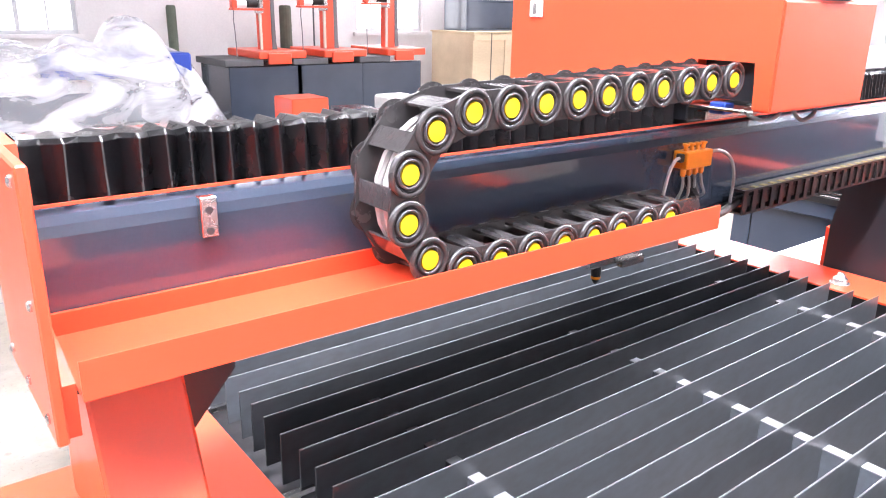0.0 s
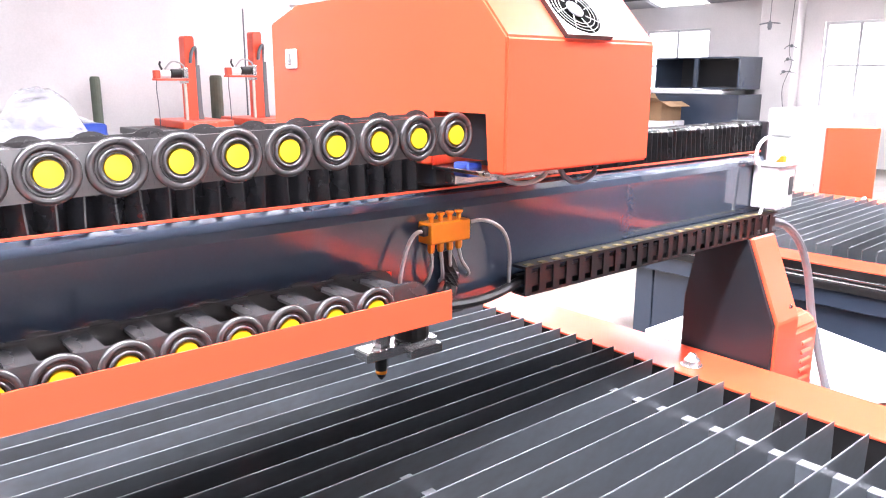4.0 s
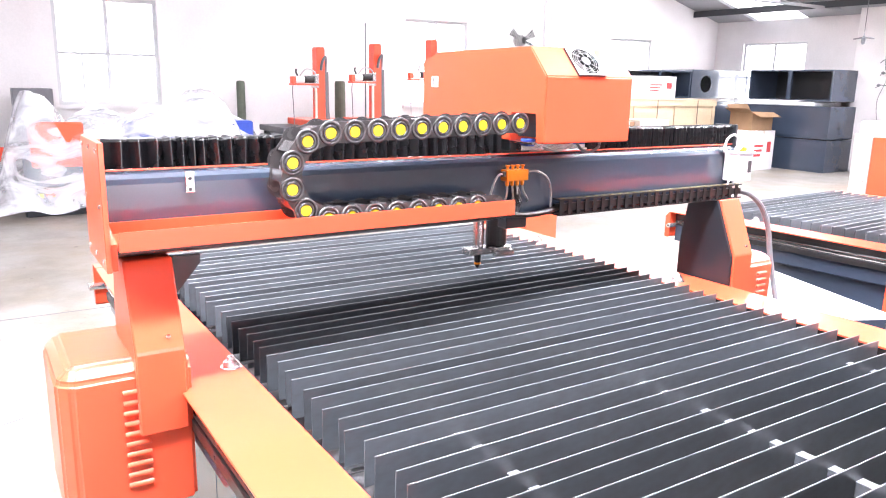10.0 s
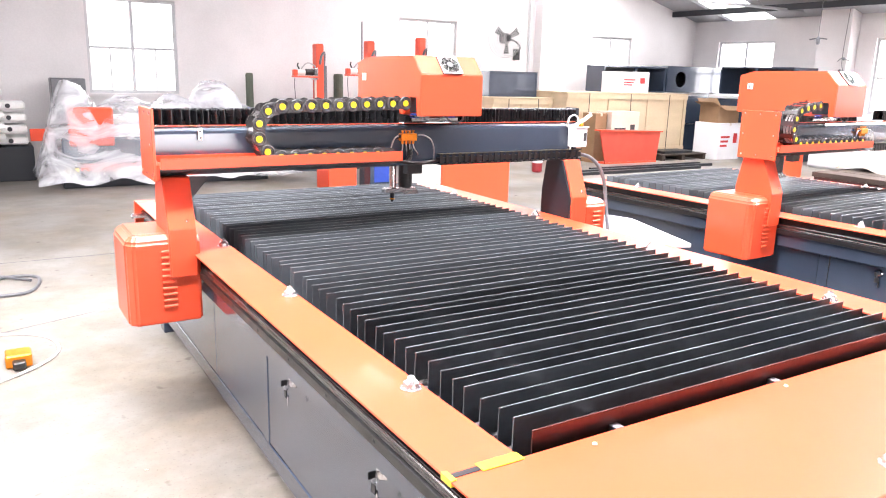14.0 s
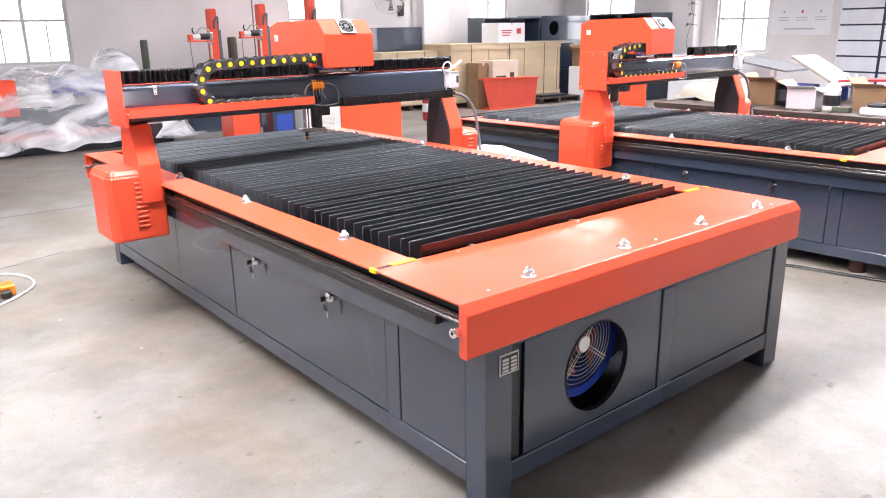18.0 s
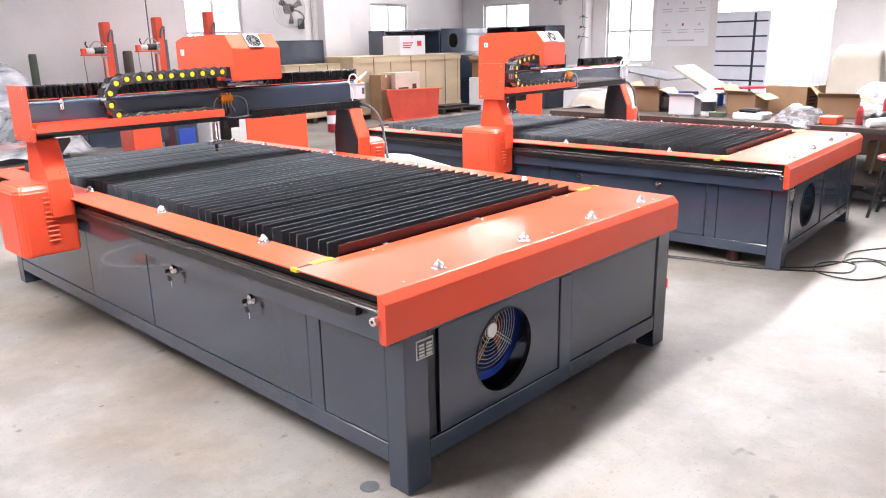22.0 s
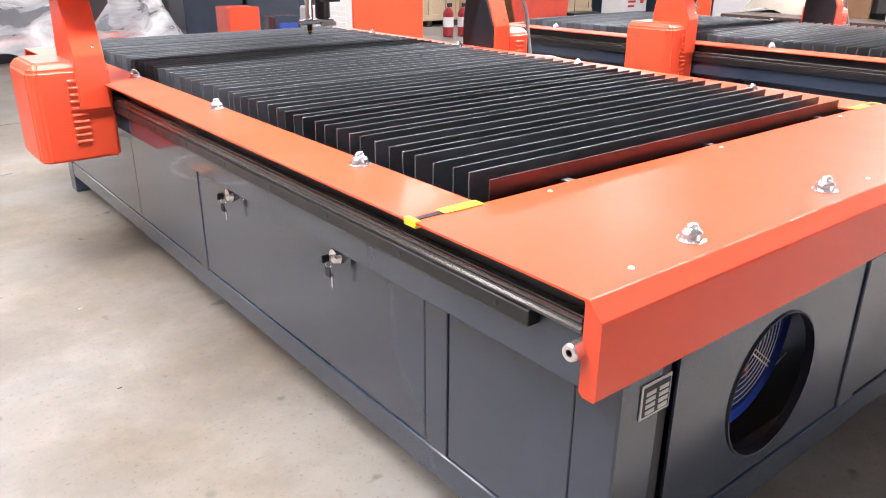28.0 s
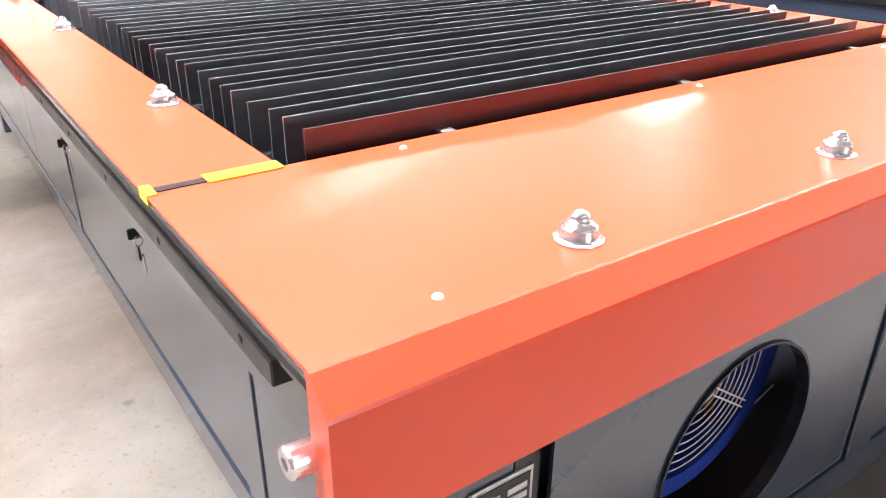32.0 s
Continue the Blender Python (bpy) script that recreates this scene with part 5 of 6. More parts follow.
cabinet(10.2, 11.95, 9.2, 9.72, 1.262, 1.78, "open", "empty open grey machine cabinet lying on its side")
cabinet(12.05, 13.7, 9.3, 10.1, 0.0, 0.58, "plain", "closed blue-grey machine cabinet on the floor")
cabinet(12.05, 13.7, 9.3, 10.1, 0.60, 1.20, "plain", "closed blue-grey machine cabinet stacked on another")
cabinet(12.1, 13.85, 9.3, 10.1, 1.27, 1.82, "hole", "blue-grey machine cabinet with a round fan hole")
cabinet(12.9, 13.85, 6.85, 8.7, 0.0, 0.58, "plain", "closed blue-grey machine cabinet by the side wall")
cabinet(12.9, 13.85, 6.85, 8.7, 0.60, 1.18, "plain", "closed blue-grey machine cabinet in a stack")
cabinet(12.95, 13.85, 6.9, 8.6, 1.27, 1.83, "open", "grey machine cabinet with two dark openings")
for x0, x1, y0, y1, z in ((12.1, 13.6, 9.4, 9.9, 1.20), (12.95, 13.8, 7.2, 8.9, 1.18)):
    solo("packing_foam", box(x0, x1, y0, y1, z + 0.001, z + 0.068, 0.008), WHITE, "white packing foam between cabinets", "packing")
cabinet(7.5, 8.6, 9.3, 9.85, 1.142, 1.60, "plain", "blue-grey panel cabinet behind the column")

# white wrapped panels further along the side wall
for k, (y0, y1, z0, z1) in enumerate(((4.9, 6.3, 0.0, 0.50), (4.9, 6.25, 0.51, 0.98))):
    w = thing("wrapped_panel", (13.3, (y0 + y1) / 2, z0), "white film-wrapped machine cover in a stack", "wrapped panel", "wrapped panels")
    part("cover", box(12.8, 13.75, y0, y1, z0, z1, 0.03), WHITE, w)
    part("end_board", box(12.788, 12.799, y0 + 0.05, y1 - 0.05, z0 + 0.05, z1 - 0.05, 0.002), WHITE, w)


# ---- power cabinets behind each table ----
def power_cabinet(x, y, z1, label, w=1.05, d=0.6, yaw=0):
    c = thing("power_cabinet", (x + w / 2, y + d / 2, 0), label, "power cabinet", "power cabinets")
    part("front", box(x, x + w, y, y + 0.03, 0.06, z1, 0.006), ORANGE, c)
    part("body", box(x + 0.002, x + w - 0.002, y + 0.031, y + d, 0.06, z1 - 0.002, 0.005), WHITEPLAST, c, "white louvred side")
    for k in range(12):
        part("louvre", box(x - 0.006, x + 0.001, y + 0.12, y + d - 0.12, 0.2 + k * 0.05, 0.225 + k * 0.05, 0.002), WHITEPLAST, c)
    for dx in (0.05, w - 0.1):
        for dy in (0.05, d - 0.1):
            part("foot", box(x + dx, x + dx + 0.05, y + dy, y + dy + 0.05, 0, 0.059), BLACK, c)
    c.rotation_euler = (0, 0, radians(yaw))
    return c


power_cabinet(3.28, 4.0, 0.93, "orange and white power cabinet behind the table", 0.86, 0.62, 4)
power_cabinet(6.03, 2.12, 1.13, "orange and white power cabinet beside the bench", 0.36, 0.5, -45)

for x, y in ((7.2, 7.4), (7.42, 7.3)):
    f = thing("fire_extinguisher", (x, y, 0), "red fire extinguisher standing on the floor", "fire extinguisher", "fire extinguishers")
    part("cylinder", turned([(0.07, 0), (0.085, 0.02), (0.085, 0.36), (0.05, 0.43), (0.022, 0.45)], (x, y, 0), "z", 16), FANRED, f)
    part("valve", box(x - 0.02, x + 0.07, y - 0.015, y + 0.015, 0.45, 0.51, 0.004), BLACK, f)
    part("label_band", turned([(0.0862, 0.15), (0.0862, 0.30)], (x, y, 0), "z", 16), WHITE, f)


# ---- engraving machines with red columns ----
def engraver(x, y, zc, label):
    e = thing("engraving_machine", (x, y, 0), label, "engraving machine", "engraving machines")
    part("stand", box(x - 0.62, x + 0.33, y - 0.30, y + 0.6, 0.0, 0.78, 0.01), GREY, e)
    part("table", box(x - 0.68, x - 0.20, y - 0.34, y + 0.6, 0.782, 0.86, 0.008), TRAY, e, "dull grey slotted table")
    part("bed", box(x - 0.26, x + 0.36, y - 0.36, y + 0.6, 0.862, 0.95, 0.01), ORANGE, e, "red bed")
    part("bed_end", box(x - 0.16, x + 0.14, y - 0.40, y - 0.362, 0.80, 0.93, 0.008), ORANGE, e)
    col = [(x - 0.07, 0.951), (x + 0.05, 0.951), (x + 0.05, zc - 0.03), (x + 0.035, zc), (x - 0.055, zc), (x - 0.07, zc - 0.02)]
    part("column", prism(col, "y", y - 0.06, y + 0.10, 0.004), ORANGE, e, "red upright column")
    zk = 0.951 + (zc - 0.951) * 0.66
    part("chain_channel", prism([(x + 0.051, 0.955), (x + 0.12, 0.955), (x + 0.105, 1.05), (x + 0.10, zk), (x + 0.051, zk)], "y", y - 0.062, y + 0.06, 0.003), CONDUIT, e, "grey cable channel")
    part("chain_bend", tube([(x + 0.078, y, zk), (x + 0.085, y, zk + 0.12), (x + 0.05, y - 0.075, zk + 0.2), (x + 0.0, y - 0.09, zk + 0.14), (x - 0.02, y - 0.08, zk + 0.02)], 0.02, 8), CONDUIT, e)
    za = 0.951 + (zc - 0.951) * 0.50
    part("arm", box(x - 0.46, x - 0.071, y - 0.16, y - 0.02, za - 0.025, za, 0.004), ORANGE, e, "red arm")
    part("head_motor", turned([(0.03, 0), (0.05, 0.012), (0.05, 0.13), (0.035, 0.14)], (x - 0.27, y - 0.09, za + 0.055), "x", 14), BLACK, e)
    part("head_cylinder", turned([(0.04, 0), (0.043, 0.01), (0.043, 0.12)], (x - 0.395, y - 0.09, za + 0.05), "x", 14), WHITEPLAST, e)
    part("head_block", box(x - 0.46, x - 0.396, y - 0.13, y - 0.05, za + 0.001, za + 0.09, 0.006), ORANGE, e)
    part("slide_block", box(x - 0.125, x - 0.072, y - 0.14, y + 0.02, za - 0.06, za + 0.12, 0.006), STEEL, e)
    part("lever", tube([(x - 0.36, y - 0.09, za + 0.10), (x - 0.385, y - 0.09, za + 0.15), (x - 0.375, y - 0.09, za + 0.19)], 0.012, 6), BLACK, e)
    part("hose", tube([(x - 0.33, y - 0.09, za + 0.10), (x - 0.24, y - 0.1, za + 0.19), (x - 0.12, y - 0.08, za + 0.16), (x - 0.07, y - 0.06, za + 0.08)], 0.010, 6), HOSE, e)
    part("hanging_wire", tube([(x - 0.45, y - 0.15, za), (x - 0.465, y - 0.16, za - 0.12), (x - 0.455, y - 0.16, za - 0.30), (x - 0.45, y - 0.16, 0.87)], 0.006, 6), CONDUIT, e)
    part("gauge_strip", box(x - 0.115, x - 0.085, y - 0.10, y - 0.07, 0.952, za - 0.061, 0.003), CARDIN, e)
    return e


for x, z in ((4.05, 1.92), (4.92, 2.0), (5.86, 2.1)):
    engraver(x, 8.95, z, "small engraving machine with a red column on a grey stand")
solo("canvas_roll", turned([(0.055, 0), (0.062, 0.01), (0.060, 1.42), (0.052, 1.45), (0.03, 1.455)], (3.25, 9.95, 0), "z", 14), GREEN, "dark green canvas roll standing at the wall", "roll")
solo("antenna_rod", turned([(0.012, 0), (0.012, 2.35), (0.006, 2.36)], (5.22, 9.9, 0), "z", 8), CONDUIT, "thin dark upright rod", "rod")
solo("canvas_roll", turned([(0.08, 0), (0.085, 0.01), (0.08, 1.44), (0.07, 1.47), (0.03, 1.475)], (4.70, 9.72, 0), "z", 14), GREEN, "short dark green canvas roll behind the engraving machines", "roll")
low = thing("low_machine", (3.9, 6.8, 0), "small red and black machine standing on the floor behind", "machine")
part("red_box", box(3.25, 3.65, 6.7, 7.1, 0.0, 0.62, 0.01), ORANGE, low)
part("dark_unit", box(3.80, 4.15, 6.6, 6.95, 0.0, 0.5, 0.01), GREY, low)
part("blue_panel", box(3.85, 4.10, 6.585, 6.5985, 0.1, 0.42, 0.004), BLUE, low)
part("white_unit", box(4.30, 4.65, 6.5, 6.9, 0.0, 0.6, 0.02), WHITEPLAST, low)


# ---- machine under plastic film ----
def drape(x0, x1, y0, y1, peaks, base, nx=46, ny=26, seed=3):
    """A film over hidden shapes: a wrinkled sheet that hangs to the base."""
    bm = bmesh.new()
    rows = []
    for j in range(ny):
        row = []
        for i in range(nx):
            u, v = i / (nx - 1), j / (ny - 1)
            x, y = x0 + (x1 - x0) * u, y0 + (y1 - y0) * v
            z = base
            for px, py, pz, pr in peaks:
                d = math.hypot(x - px, (y - py) * 0.8) / pr
                z = max(z, base + (pz - base) * max(0, 1 - d * d * 0.55))
            edge = min(u, 1 - u, v, 1 - v) * 9
            z = base + (z - base) * min(1, edge) ** 0.45
            z += 0.09 * noise.noise((x * 2.6, y * 2.6, seed)) + 0.07 * abs(noise.noise((x * 7 + y * 5, y * 4 - x * 3, seed + 2))) * min(1, edge)
            q = 0.04
            row.append(bm.verts.new((x + q * noise.noise((x * 4, y * 4, 9)), y + q * noise.noise((x * 4, y * 4, 19)), max(0.02, z))))
        rows.append(row)
    for p, q in zip(rows, rows[1:]):
        for i in range(nx - 1):
            bm.faces.new((p[i], p[i + 1], q[i + 1], q[i]))
    return bm


cov = thing("covered_machine", (1.5, 8.6, 0), "machine on a dark base under clear wrinkled plastic film", "covered machine", "covered machines")
part("base", box(0.3, 2.9, 8.05, 9.3, 0.0, 0.26, 0.01), GREYDARK, cov)
for k in range(9):
    part("warning_patch", box(0.32 + k * 0.11, 0.37 + k * 0.11, 8.043, 8.049, 0.2, 0.25), TAPE, cov)
part("red_panel", box(0.40, 0.92, 8.05, 8.12, 0.52, 1.0, 0.02), ORANGE, cov)
part("red_sill", box(0.5, 2.6, 8.0, 8.049, 0.22, 0.29, 0.005), ORANGE, cov)
part("dark_apron", box(0.32, 2.9, 8.13, 8.2, 0.30, 0.62, 0.02), GREY, cov)
part("blue_panel", box(1.4, 2.85, 8.22, 8.5, 0.74, 0.98, 0.02), BLUE, cov)
part("inner_body", box(0.9, 2.7, 8.35, 9.2, 0.27, 0.85, 0.02), WHITEPLAST, cov)
part("post", box(2.22, 2.30, 8.28, 8.36, 0.27, 1.30, 0.005), CONDUIT, cov)
smooth(part("film", drape(0.02, 3.3, 7.62, 9.6, [(0.45, 8.4, 1.32, 0.45), (1.2, 8.6, 1.08, 0.8), (2.26, 8.35, 1.36, 0.5), (2.7, 8.6, 1.0, 0.5), (1.7, 8.3, 1.12, 0.7)], 0.12, 70, 40), FILM, cov, "clear plastic film"))

cov2 = thing("covered_machine", (-3.4, 8.6, 0), "long machine under white plastic film", "covered machine", "covered machines")
part("base", box(-4.2, -0.9, 8.2, 9.4, 0.0, 0.4, 0.01), GREYDARK, cov2)
part("red_rail", box(-4.2, -0.85, 8.1, 8.19, 0.42, 0.56, 0.01), ORANGE, cov2)
for k in range(5):
    part("white_tray", box(-1.15 + 0.02 * k, -0.25, 8.75, 9.4, 0.55 + k * 0.14, 0.62 + k * 0.14, 0.015), WHITEPLAST, cov2)
smooth(part("film", drape(-4.4, -1.0, 8.0, 9.6, [(-2.2, 8.6, 1.05, 1.1), (-3.4, 8.6, 1.1, 1.1)], 0.45, seed=8), FILM, cov2, "white plastic film"))
rack = thing("white_rack", (-0.5, 9.3, 0), "white stacked trays on a dark base", "rack")
part("base", box(-0.75, 0.05, 8.95, 9.6, 0.0, 0.45, 0.01), GREYDARK, rack)
part("red_bar", box(0.02, 0.3, 8.9, 8.94, 0.52, 0.68, 0.004), ORANGE, rack)
for k in range(4):
    part("tray", box(-0.72, 0.0, 9.0, 9.5, 0.47 + k * 0.15, 0.57 + k * 0.15, 0.02), WHITEPLAST, rack)
    for x in (-0.45, -0.2):
        part("hole", turned([(0.03, 0), (0.03, -0.004)], (x, 8.9995, 0.52 + k * 0.15), "y", 12), INK, rack)
solo("grey_case", box(0.36, 0.80, 9.6, 9.95, 0.0, 1.32, 0.01), CONDUIT, "dark grey upright case by the wall", "case")

# ---- workbench with clutter ----
BT = 0.72
bench = thing("workbench", (7.0, 0.2, 0), "dark timber workbench on a steel frame", "workbench")
for k in range(7):
    part("plank", box(6.15 + k * 0.27, 6.405 + k * 0.27, -2.4, 1.95, BT - 0.045, BT, 0.003), DARKWOOD, bench)
part("front_rail", box(6.16, 6.2, -2.38, 1.93, BT - 0.10, BT - 0.046), RUST_TINT, bench)
for y in (-2.3, -0.5, 0.9, 1.85):
    for x in (6.17, 7.9):
        part("leg", box(x, x + 0.06, y, y + 0.06, 0, BT - 0.046), RUST_TINT, bench)
part("shelf", box(6.2, 7.95, -2.3, 1.9, 0.20, 0.23), DARKWOOD, bench)
for y0, y1, z in ((-2.0, -1.3, 0.4), (-0.9, -0.2, 0.36), (0.4, 1.0, 0.42), (1.3, 1.9, 0.38)):
    carton(6.9, 7.5, y0, y1, 0.231, 0.231 + z * 0.7, "dusty brown carton on the bench shelf")


def side_carton(y, x, w, d, h, label, mat=CARD, opened=False, yaw=0, mark=None):
    """A carton that faces the room, standing on the bench with its near corner at x."""
    m, c, k = x + d / 2, y - w / 2, 0.41
    return carton(m - d * k, m + d * k, c - w * k, c + w * k, BT + 0.001, BT + h * 2 * k, label, mat, opened, yaw, mark)


side_carton(1.12, 6.55, 0.34, 0.4, 0.30, "brown carton with its lid ajar on the bench", CARD, True, 8)
solo("black_bag", turned([(0.10, 0), (0.13, 0.05), (0.12, 0.16), (0.06, 0.22), (0.04, 0.23)], (6.75, 0.74, BT + 0.001), "z", 10), BLACK, "crumpled black bag on the bench", "bag")
side_carton(0.62, 6.42, 0.34, 0.32, 0.24, "open white carton on the bench", WHITE, True, 5)
bt = thing("plastic_bottle", (6.5, 0.16, BT), "white plastic canister with a dark label", "bottle")
part("body", turned([(0.07, 0.001), (0.075, 0.02), (0.075, 0.20), (0.05, 0.25), (0.025, 0.27), (0.025, 0.29)], (6.5, 0.16, BT), "z", 16), WHITEPLAST, bt)
part("label_band", turned([(0.0765, 0.05), (0.0765, 0.15)], (6.5, 0.16, BT), "z", 16), GREYDARK, bt)
side_carton(0.06, 6.62, 0.38, 0.36, 0.27, "open brown carton on the bench", CARD, True, -6)
side_carton(-0.18, 7.0, 0.55, 0.5, 0.36, "large closed brown carton on the bench", CARD, False, -8, INK)
wt = thing("tool_tray", (6.35, -0.32, BT), "white foam tray with black tools", "tray")
part("tray", box(6.26, 6.5, -0.50, -0.20, BT + 0.001, BT + 0.07, 0.01), WHITE, wt)
part("tools", box(6.29, 6.45, -0.42, -0.24, BT + 0.071, BT + 0.11, 0.015), BLACK, wt)
side_carton(-0.70, 6.95, 0.45, 0.42, 0.24, "brown carton with open flaps on the bench", CARD, True, 12)
smooth(solo("plastic_bag", drape(6.15, 6.6, -1.0, -0.65, [(6.38, -0.82, BT + 0.13, 0.3)], BT + 0.01, 18, 14, 5), CLEARBOX, "crumpled clear plastic bag on the bench", "bag"))
solo("orange_case", box(6.25, 6.45, -1.18, -1.02, BT + 0.001, BT + 0.075, 0.008), ORANGE, "small orange case on the bench", "case")
rb = thing("spray_bottle", (6.42, -1.32, BT), "red bottle with a white cap", "bottle")
part("body", turned([(0.03, 0.001), (0.032, 0.01), (0.032, 0.13), (0.012, 0.17)], (6.42, -1.32, BT), "z", 12), FANRED, rb)
part("cap", turned([(0.013, 0.17), (0.013, 0.2), (0.006, 0.205)], (6.42, -1.32, BT), "z", 10), WHITEPLAST, rb)
gd = thing("angle_grinder", (6.3, -1.55, BT), "white and black hand tool on the bench", "hand tool")
part("body", tube([(6.2, -1.45, BT + 0.04), (6.3, -1.55, BT + 0.05), (6.42, -1.66, BT + 0.05)], 0.04, 10), WHITEPLAST, gd)
part("grip", tube([(6.42, -1.66, BT + 0.05), (6.5, -1.75, BT + 0.045)], 0.035, 10), BLACK, gd)
side_carton(-1.35, 6.9, 0.5, 0.4, 0.13, "flat brown carton on the bench")
tp = thing("tilted_panel", (7.6, 1.2, BT), "grey-beige sheet panels propped on a post", "panel")
part("panel", prism([(1.05, BT + 0.30), (1.75, BT + 0.42), (1.75, BT + 0.44), (1.05, BT + 0.32)], "x", 7.3, 8.0), CONDUIT, tp)
part("panel", prism([(0.45, BT + 0.16), (0.98, BT + 0.46), (0.96, BT + 0.48), (0.43, BT + 0.18)], "x", 7.25, 7.8), CLOTH, tp)
part("post", box(7.55, 7.6, 1.30, 1.35, BT + 0.001, BT + 0.35), STEEL, tp)
part("red_strip", prism([(-0.35, BT + 0.26), (0.42, BT + 0.22), (0.42, BT + 0.245), (-0.35, BT + 0.285)], "x", 7.2, 7.5), FANRED, tp)
smooth(solo("dust_cloth", drape(6.6, 7.6, 1.3, 2.0, [(7.1, 1.65, BT + 0.2, 0.5)], BT + 0.01, 24, 20, 12), CLOTH, "pale rags and bags heaped on the bench", "rags"))

ch = thing("covered_chair", (9.3, -0.7, 0), "chair under a pale dust sheet", "chair")
CY = 0.23
part("seat", box(8.95, 9.65, -1.1 + CY, -0.35 + CY, 0.4, 0.5, 0.02), CLOTH, ch)
for x in (8.98, 9.56):
    for y in (-1.07 + CY, -0.44 + CY):
        part("leg", box(x, x + 0.05, y, y + 0.05, 0, 0.4), RUST_TINT, ch)
def sheeted_back():
    """A cloth over an upright chair back: a tapered hanging box with sagging, rippled sides."""
    bm = bmesh.new()
    rows = []
    for k in range(15):
        v = k / 14
        z = 0.40 + 0.97 * v
        wy, wx = 0.43 - 0.16 * v ** 0.7, 0.34 - 0.22 * v ** 0.6
        if k == 14:
            z, wy, wx = z + 0.02, wy * 0.8, wx * 0.6
        row = []
        for i in range(36):
            a = 2 * math.pi * i / 36
            c, s = math.cos(a), math.sin(a)
            f = 1 / max(abs(c), abs(s)) ** 0.8
            r = 0.03 * (1 - v) * noise.noise((7 * c, 7 * s, v * 1.5))
            row.append(bm.verts.new((9.35 + (wx + r) * c * f, -0.7 + CY + (wy + r) * s * f, z + 0.03 * noise.noise((3 * c, 3 * s, 4)))))
        rows.append(row)
    for p, q in zip(rows, rows[1:]):
        for i in range(36):
            bm.faces.new((p[i], p[(i + 1) % 36], q[(i + 1) % 36], q[i]))
    bm.faces.new(rows[-1][::-1])
    return bm


smooth(part("dust_sheet", sheeted_back(), CLOTH, ch))
smooth(solo("film_sheet", drape(8.4, 9.0, -1.6, -0.6, [(8.7, -1.1, 0.95, 0.5)], 0.5, 20, 20, 31), FILM, "heap of clear film over a trestle", "film"))
solo("trestle", box(8.45, 8.95, -1.55, -0.65, 0, 0.5, 0.01), DARKWOOD, "low dark trestle under film", "trestle")
REDSEAT = material("worn red seat", (0.38, 0.07, 0.05), 0.5, vary=0.2, scale=8, bump=0.05)
st = thing("stool", (5.95, -1.785, 0), "steel stool with a worn red seat by the bench", "stool")
part("seat", turned([(0.15, 0.495), (0.165, 0.50), (0.165, 0.52), (0.15, 0.527)], (5.95, -1.785, 0), "z", 20), REDSEAT, st)
for a, b in ((-1, -1), (1, -1), (-1, 1), (1, 1)):
    part("leg", tube([(5.95 + a * 0.09, -1.785 + b * 0.09, 0.494), (5.95 + a * 0.12, -1.785 + b * 0.12, 0.2), (5.95 + a * 0.15, -1.785 + b * 0.15, 0.0)], 0.014, 8, 2), GREYDARK, st)
part("foot_ring", tube([(5.95 + 0.155 * math.cos(a), -1.785 + 0.155 * math.sin(a), 0.16) for a in [2 * math.pi * k / 12 for k in range(13)]], 0.008, 6, 2), GREYDARK, st)
dp = thing("dustpan", (6.72, -1.42, 0), "grey long-handled dustpan standing on the floor", "dustpan")
part("pan", prism([(-1.56, 0.0), (-1.30, 0.0), (-1.30, 0.075), (-1.36, 0.08), (-1.56, 0.012)], "x", 6.6, 6.84, 0.004), HOSE, dp)
part("handle", tube([(6.72, -1.36, 0.07), (6.74, -1.40, 0.3), (6.76, -1.44, 0.66)], 0.012, 8, 3), HOSE, dp)
solo("wood_block", turned([(0.052, 0), (0.055, 0.01), (0.05, 0.11), (0.046, 0.115)], (3.86, -1.28, 0), "z", 14), RUST_TINT, "brown turned block standing under the far table", "block")
rc = thing("red_canister", (6.95, -1.42, BT), "small red canister on the bench", "canister")
part("body", turned([(0.042, 0.001), (0.045, 0.01), (0.045, 0.19), (0.03, 0.225), (0.016, 0.235)], (6.95, -1.42, BT), "z", 16), FANRED, rc)
part("cap", turned([(0.018, 0.236), (0.018, 0.262), (0.01, 0.27)], (6.95, -1.42, BT), "z", 12), BLACK, rc)
smooth(solo("red_bag", turned([(0.10, 0.001), (0.13, 0.03), (0.12, 0.14), (0.085, 0.24), (0.03, 0.30)], (7.0, -1.64, BT), "z", 12), FANRED, "dark red cloth bag on the bench", "bag"))
smooth(solo("black_glove", turned([(0.06, 0.001), (0.095, 0.02), (0.085, 0.075), (0.04, 0.10)], (6.72, -1.42, BT), "z", 9), BLACK, "crumpled black glove on the bench", "glove"))
solo("green_box", box(6.38, 6.46, -0.06, 0.10, BT + 0.001, BT + 0.05, 0.004), GREEN, "small green box on the bench", "box")
solo("blue_case", box(7.4, 7.6, 0.78, 1.12, BT + 0.001, BT + 0.17, 0.012), BLUE, "blue plastic case on the bench", "case")
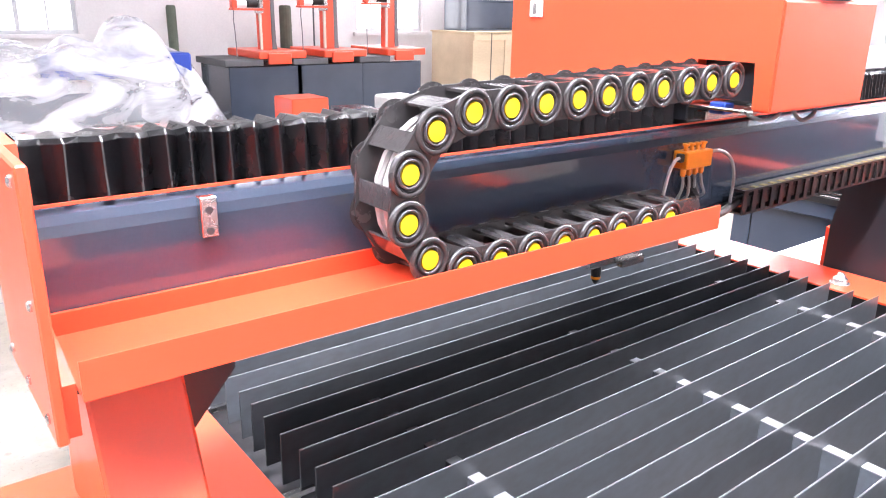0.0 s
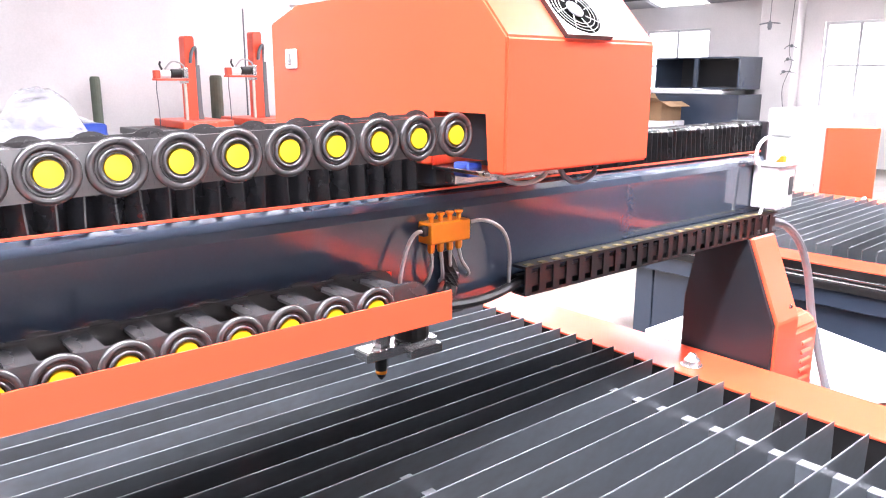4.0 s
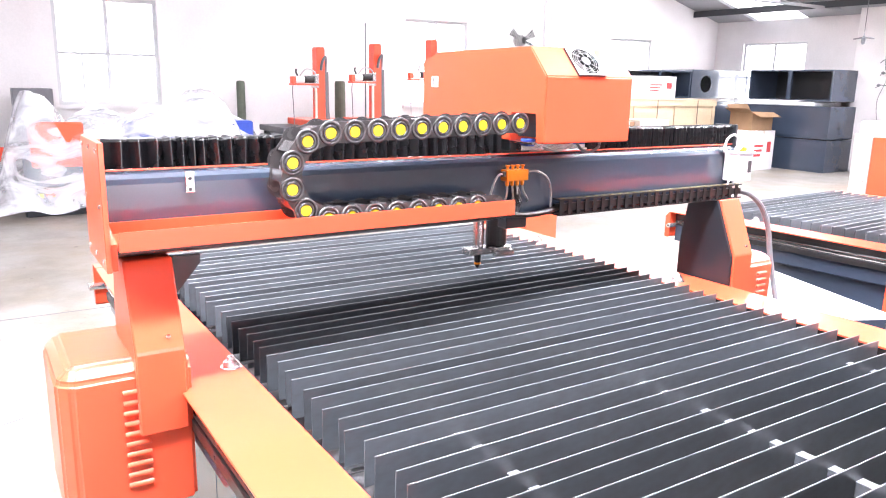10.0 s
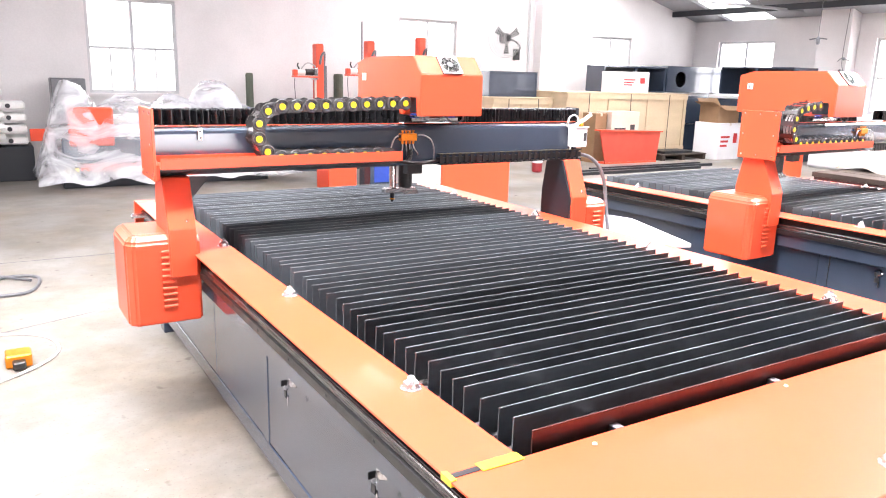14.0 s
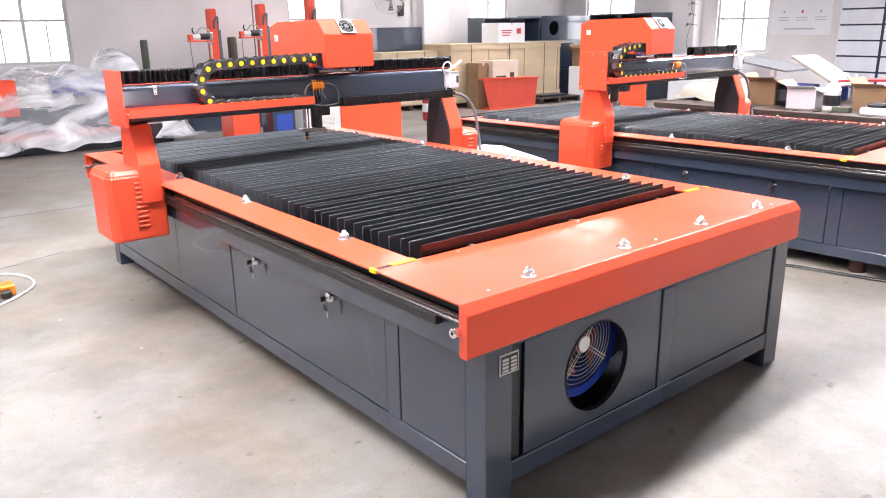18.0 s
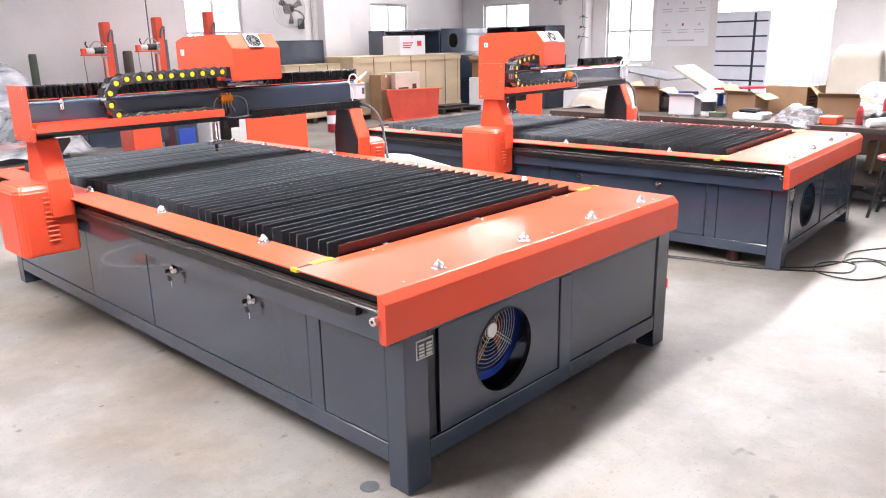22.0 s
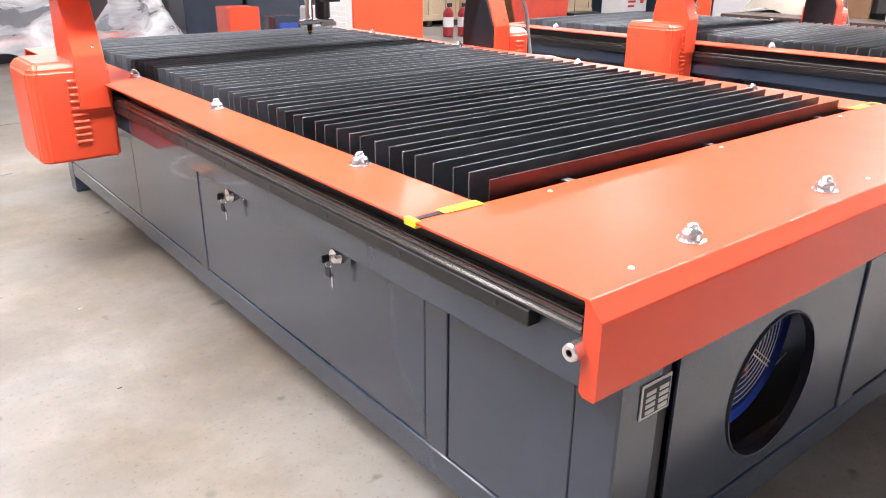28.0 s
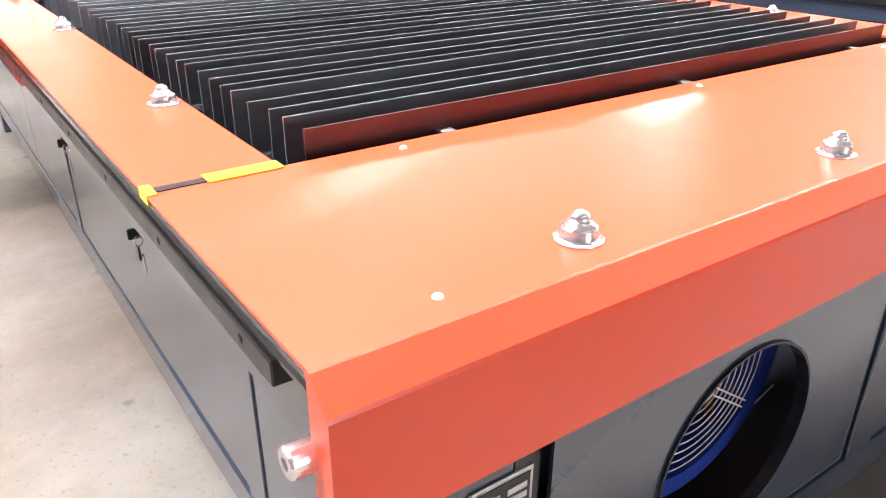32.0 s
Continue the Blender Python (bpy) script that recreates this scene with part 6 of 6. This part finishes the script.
for x, y, m, w in ((7.7, 0.55, BLUE, "blue"), (7.72, 0.46, WHITEPLAST, "white")):
    bo = thing("tall_bottle", (x, y, BT), "tall %s plastic bottle at the back of the bench" % w, "bottle", "bottles")
    part("body", turned([(0.033, 0.001), (0.036, 0.01), (0.036, 0.20), (0.015, 0.25)], (x, y, BT), "z", 14), m, bo)
    part("cap", turned([(0.016, 0.251), (0.016, 0.275), (0.012, 0.28)], (x, y, BT), "z", 12), WHITEPLAST, bo)
rnd = random.Random(5)
for k in range(16):
    x, y = rnd.uniform(6.2, 6.4), rnd.uniform(-2.2, 1.0)
    l, a = rnd.uniform(0.04, 0.12), rnd.uniform(0, 3.1)
    solo("hand_tool", tube([(x, y, BT + 0.008), (x + l * 0.5 * math.cos(a), y + l * 0.5 * math.sin(a), BT + 0.009), (x + l * math.cos(a), y + l * math.sin(a), BT + 0.008)], 0.006, 6, 2), rnd.choice((BLACK, RUST_TINT, STEEL, CONDUIT)), "small worn hand tool lying on the bench", "tool", "loose tools")

# sack-covered stand near the end of the walk
cs = thing("covered_stand", (2.13, -2.84, 0), "brown stand with a white plastic sheet over it", "stand")
part("stand", box(2.01, 2.25, -2.96, -2.72, 0, 0.30, 0.02), DARKWOOD, cs)
smooth(part("sheet", turned([(0.14, 0.28), (0.19, 0.32), (0.215, 0.43), (0.19, 0.54), (0.10, 0.61), (0.02, 0.62)], (2.13, -2.84, 0), "z", 20), WHITE, cs))

wb = thing("white_board", (2.9, 1.0, 0), "white board lying on a dark crate between the tables", "board")
part("board", prism([(2.62, 0.72), (2.93, 0.58), (3.18, 1.30), (3.12, 1.46), (2.62, 1.46)], "z", 0.585, 0.61, 0.004), WHITE, wb)
part("crate", box(2.66, 3.05, 0.80, 1.42, 0.0, 0.584, 0.006), DARKWOOD, wb)

# ---- on the floor ----
solo("air_hose", tube([(-0.9, 3.2, 0.012), (-0.5, 3.75, 0.012), (-0.25, 3.7, 0.012), (-0.35, 3.3, 0.012), (-0.75, 3.4, 0.02), (-0.55, 3.8, 0.02), (-0.3, 3.6, 0.02)], 0.011, 8), CONDUIT, "coiled grey air hose on the floor", "hose")
solo("pale_cable", tube([(-0.9, 1.6, 0.008), (-0.5, 1.75, 0.008), (-0.25, 2.05, 0.008), (-0.35, 2.4, 0.008), (-0.8, 2.5, 0.008), (-1.2, 2.3, 0.008)], 0.007, 8), WHITEPLAST, "loop of pale cable on the floor", "cable")
reel = thing("socket_box", (-0.44, 1.95, 0), "orange and black socket box on the floor", "socket box")
part("body", box(-0.50, -0.38, 1.90, 2.02, 0, 0.07, 0.008), BRASS, reel)
part("plug", box(-0.47, -0.41, 1.84, 1.899, 0.01, 0.05, 0.006), BLACK, reel)
CABLES = (
    [(3.2, -0.3), (3.56, -0.86), (3.74, -1.49), (3.88, -1.80), (4.0, -1.98), (4.2, -1.98), (4.25, -1.88), (4.1, -1.78), (3.93, -1.80), (3.84, -1.95), (3.9, -2.1), (4.1, -2.2), (4.3, -2.15), (4.38, -2.05), (4.28, -1.93)],
    [(3.25, -0.3), (3.6, -0.86), (3.78, -1.46), (3.95, -1.75), (4.15, -1.85), (4.4, -1.95), (4.45, -2.2), (4.7, -2.5)],
    [(4.25, -1.90), (4.5, -1.86), (4.8, -2.0), (5.0, -2.16), (5.4, -2.1), (5.9, -2.2)])
for path in CABLES:
    solo("power_cable", tube([(x, y, 0.006 + 0.005 * (i % 2)) for i, (x, y) in enumerate(path)], 0.0055, 6), BLACK, "thin black power cable looped on the floor", "cable", "floor cables")
# thin dark disc drawn for a stain on the concrete
solo("drain_cover", turned([(0.036, 0), (0.036, 0.002)], (0.257, -1.463, 0.0005), "z", 14), CONDUIT, "small dark stain on the floor, drawn as a disc", "drain cover")
part("side_bracket", prism([(2.161, 0.24), (2.27, 0.24), (2.27, 0.31), (2.262, 0.31), (2.262, 0.248), (2.161, 0.248)], "y", -1.25, -1.05), ORANGE, table, "small orange side bracket")

# expansion joints and hairline cracks in the concrete
for pts in ([(-6.5, 4.25), (-3.0, 4.3), (0.2, 4.28), (8.0, 4.3)], [(-2.2, -10), (-2.15, -4), (-2.2, 3), (-2.2, 10)], [(-3.2, 2.1), (-2.0, 2.45), (-1.1, 2.35), (0.1, 2.75)], [(-2.5, 1.2), (-1.4, 1.5), (-0.6, 1.45)]):
    bm = bmesh.new()
    tube([(x, y, -0.001) for x, y in pts], 0.004, 4, 10, bm)
    solo("floor_crack", bm, CONDUIT, "thin dark joint in the concrete floor", "floor joint", kind="structure", at=(0, 0, 0))
rnd = random.Random(77)
for k in range(26):
    x, y = rnd.uniform(-2.2, 0.1), rnd.uniform(-2.6, 1.6)
    solo("metal_chip", box(x, x + rnd.uniform(0.006, 0.02), y, y + rnd.uniform(0.003, 0.01), 0.0003, 0.003), rnd.choice((EDGE, CARDIN, CONDUIT)), "tiny pale chip of swarf on the floor", "chip", "swarf chips")
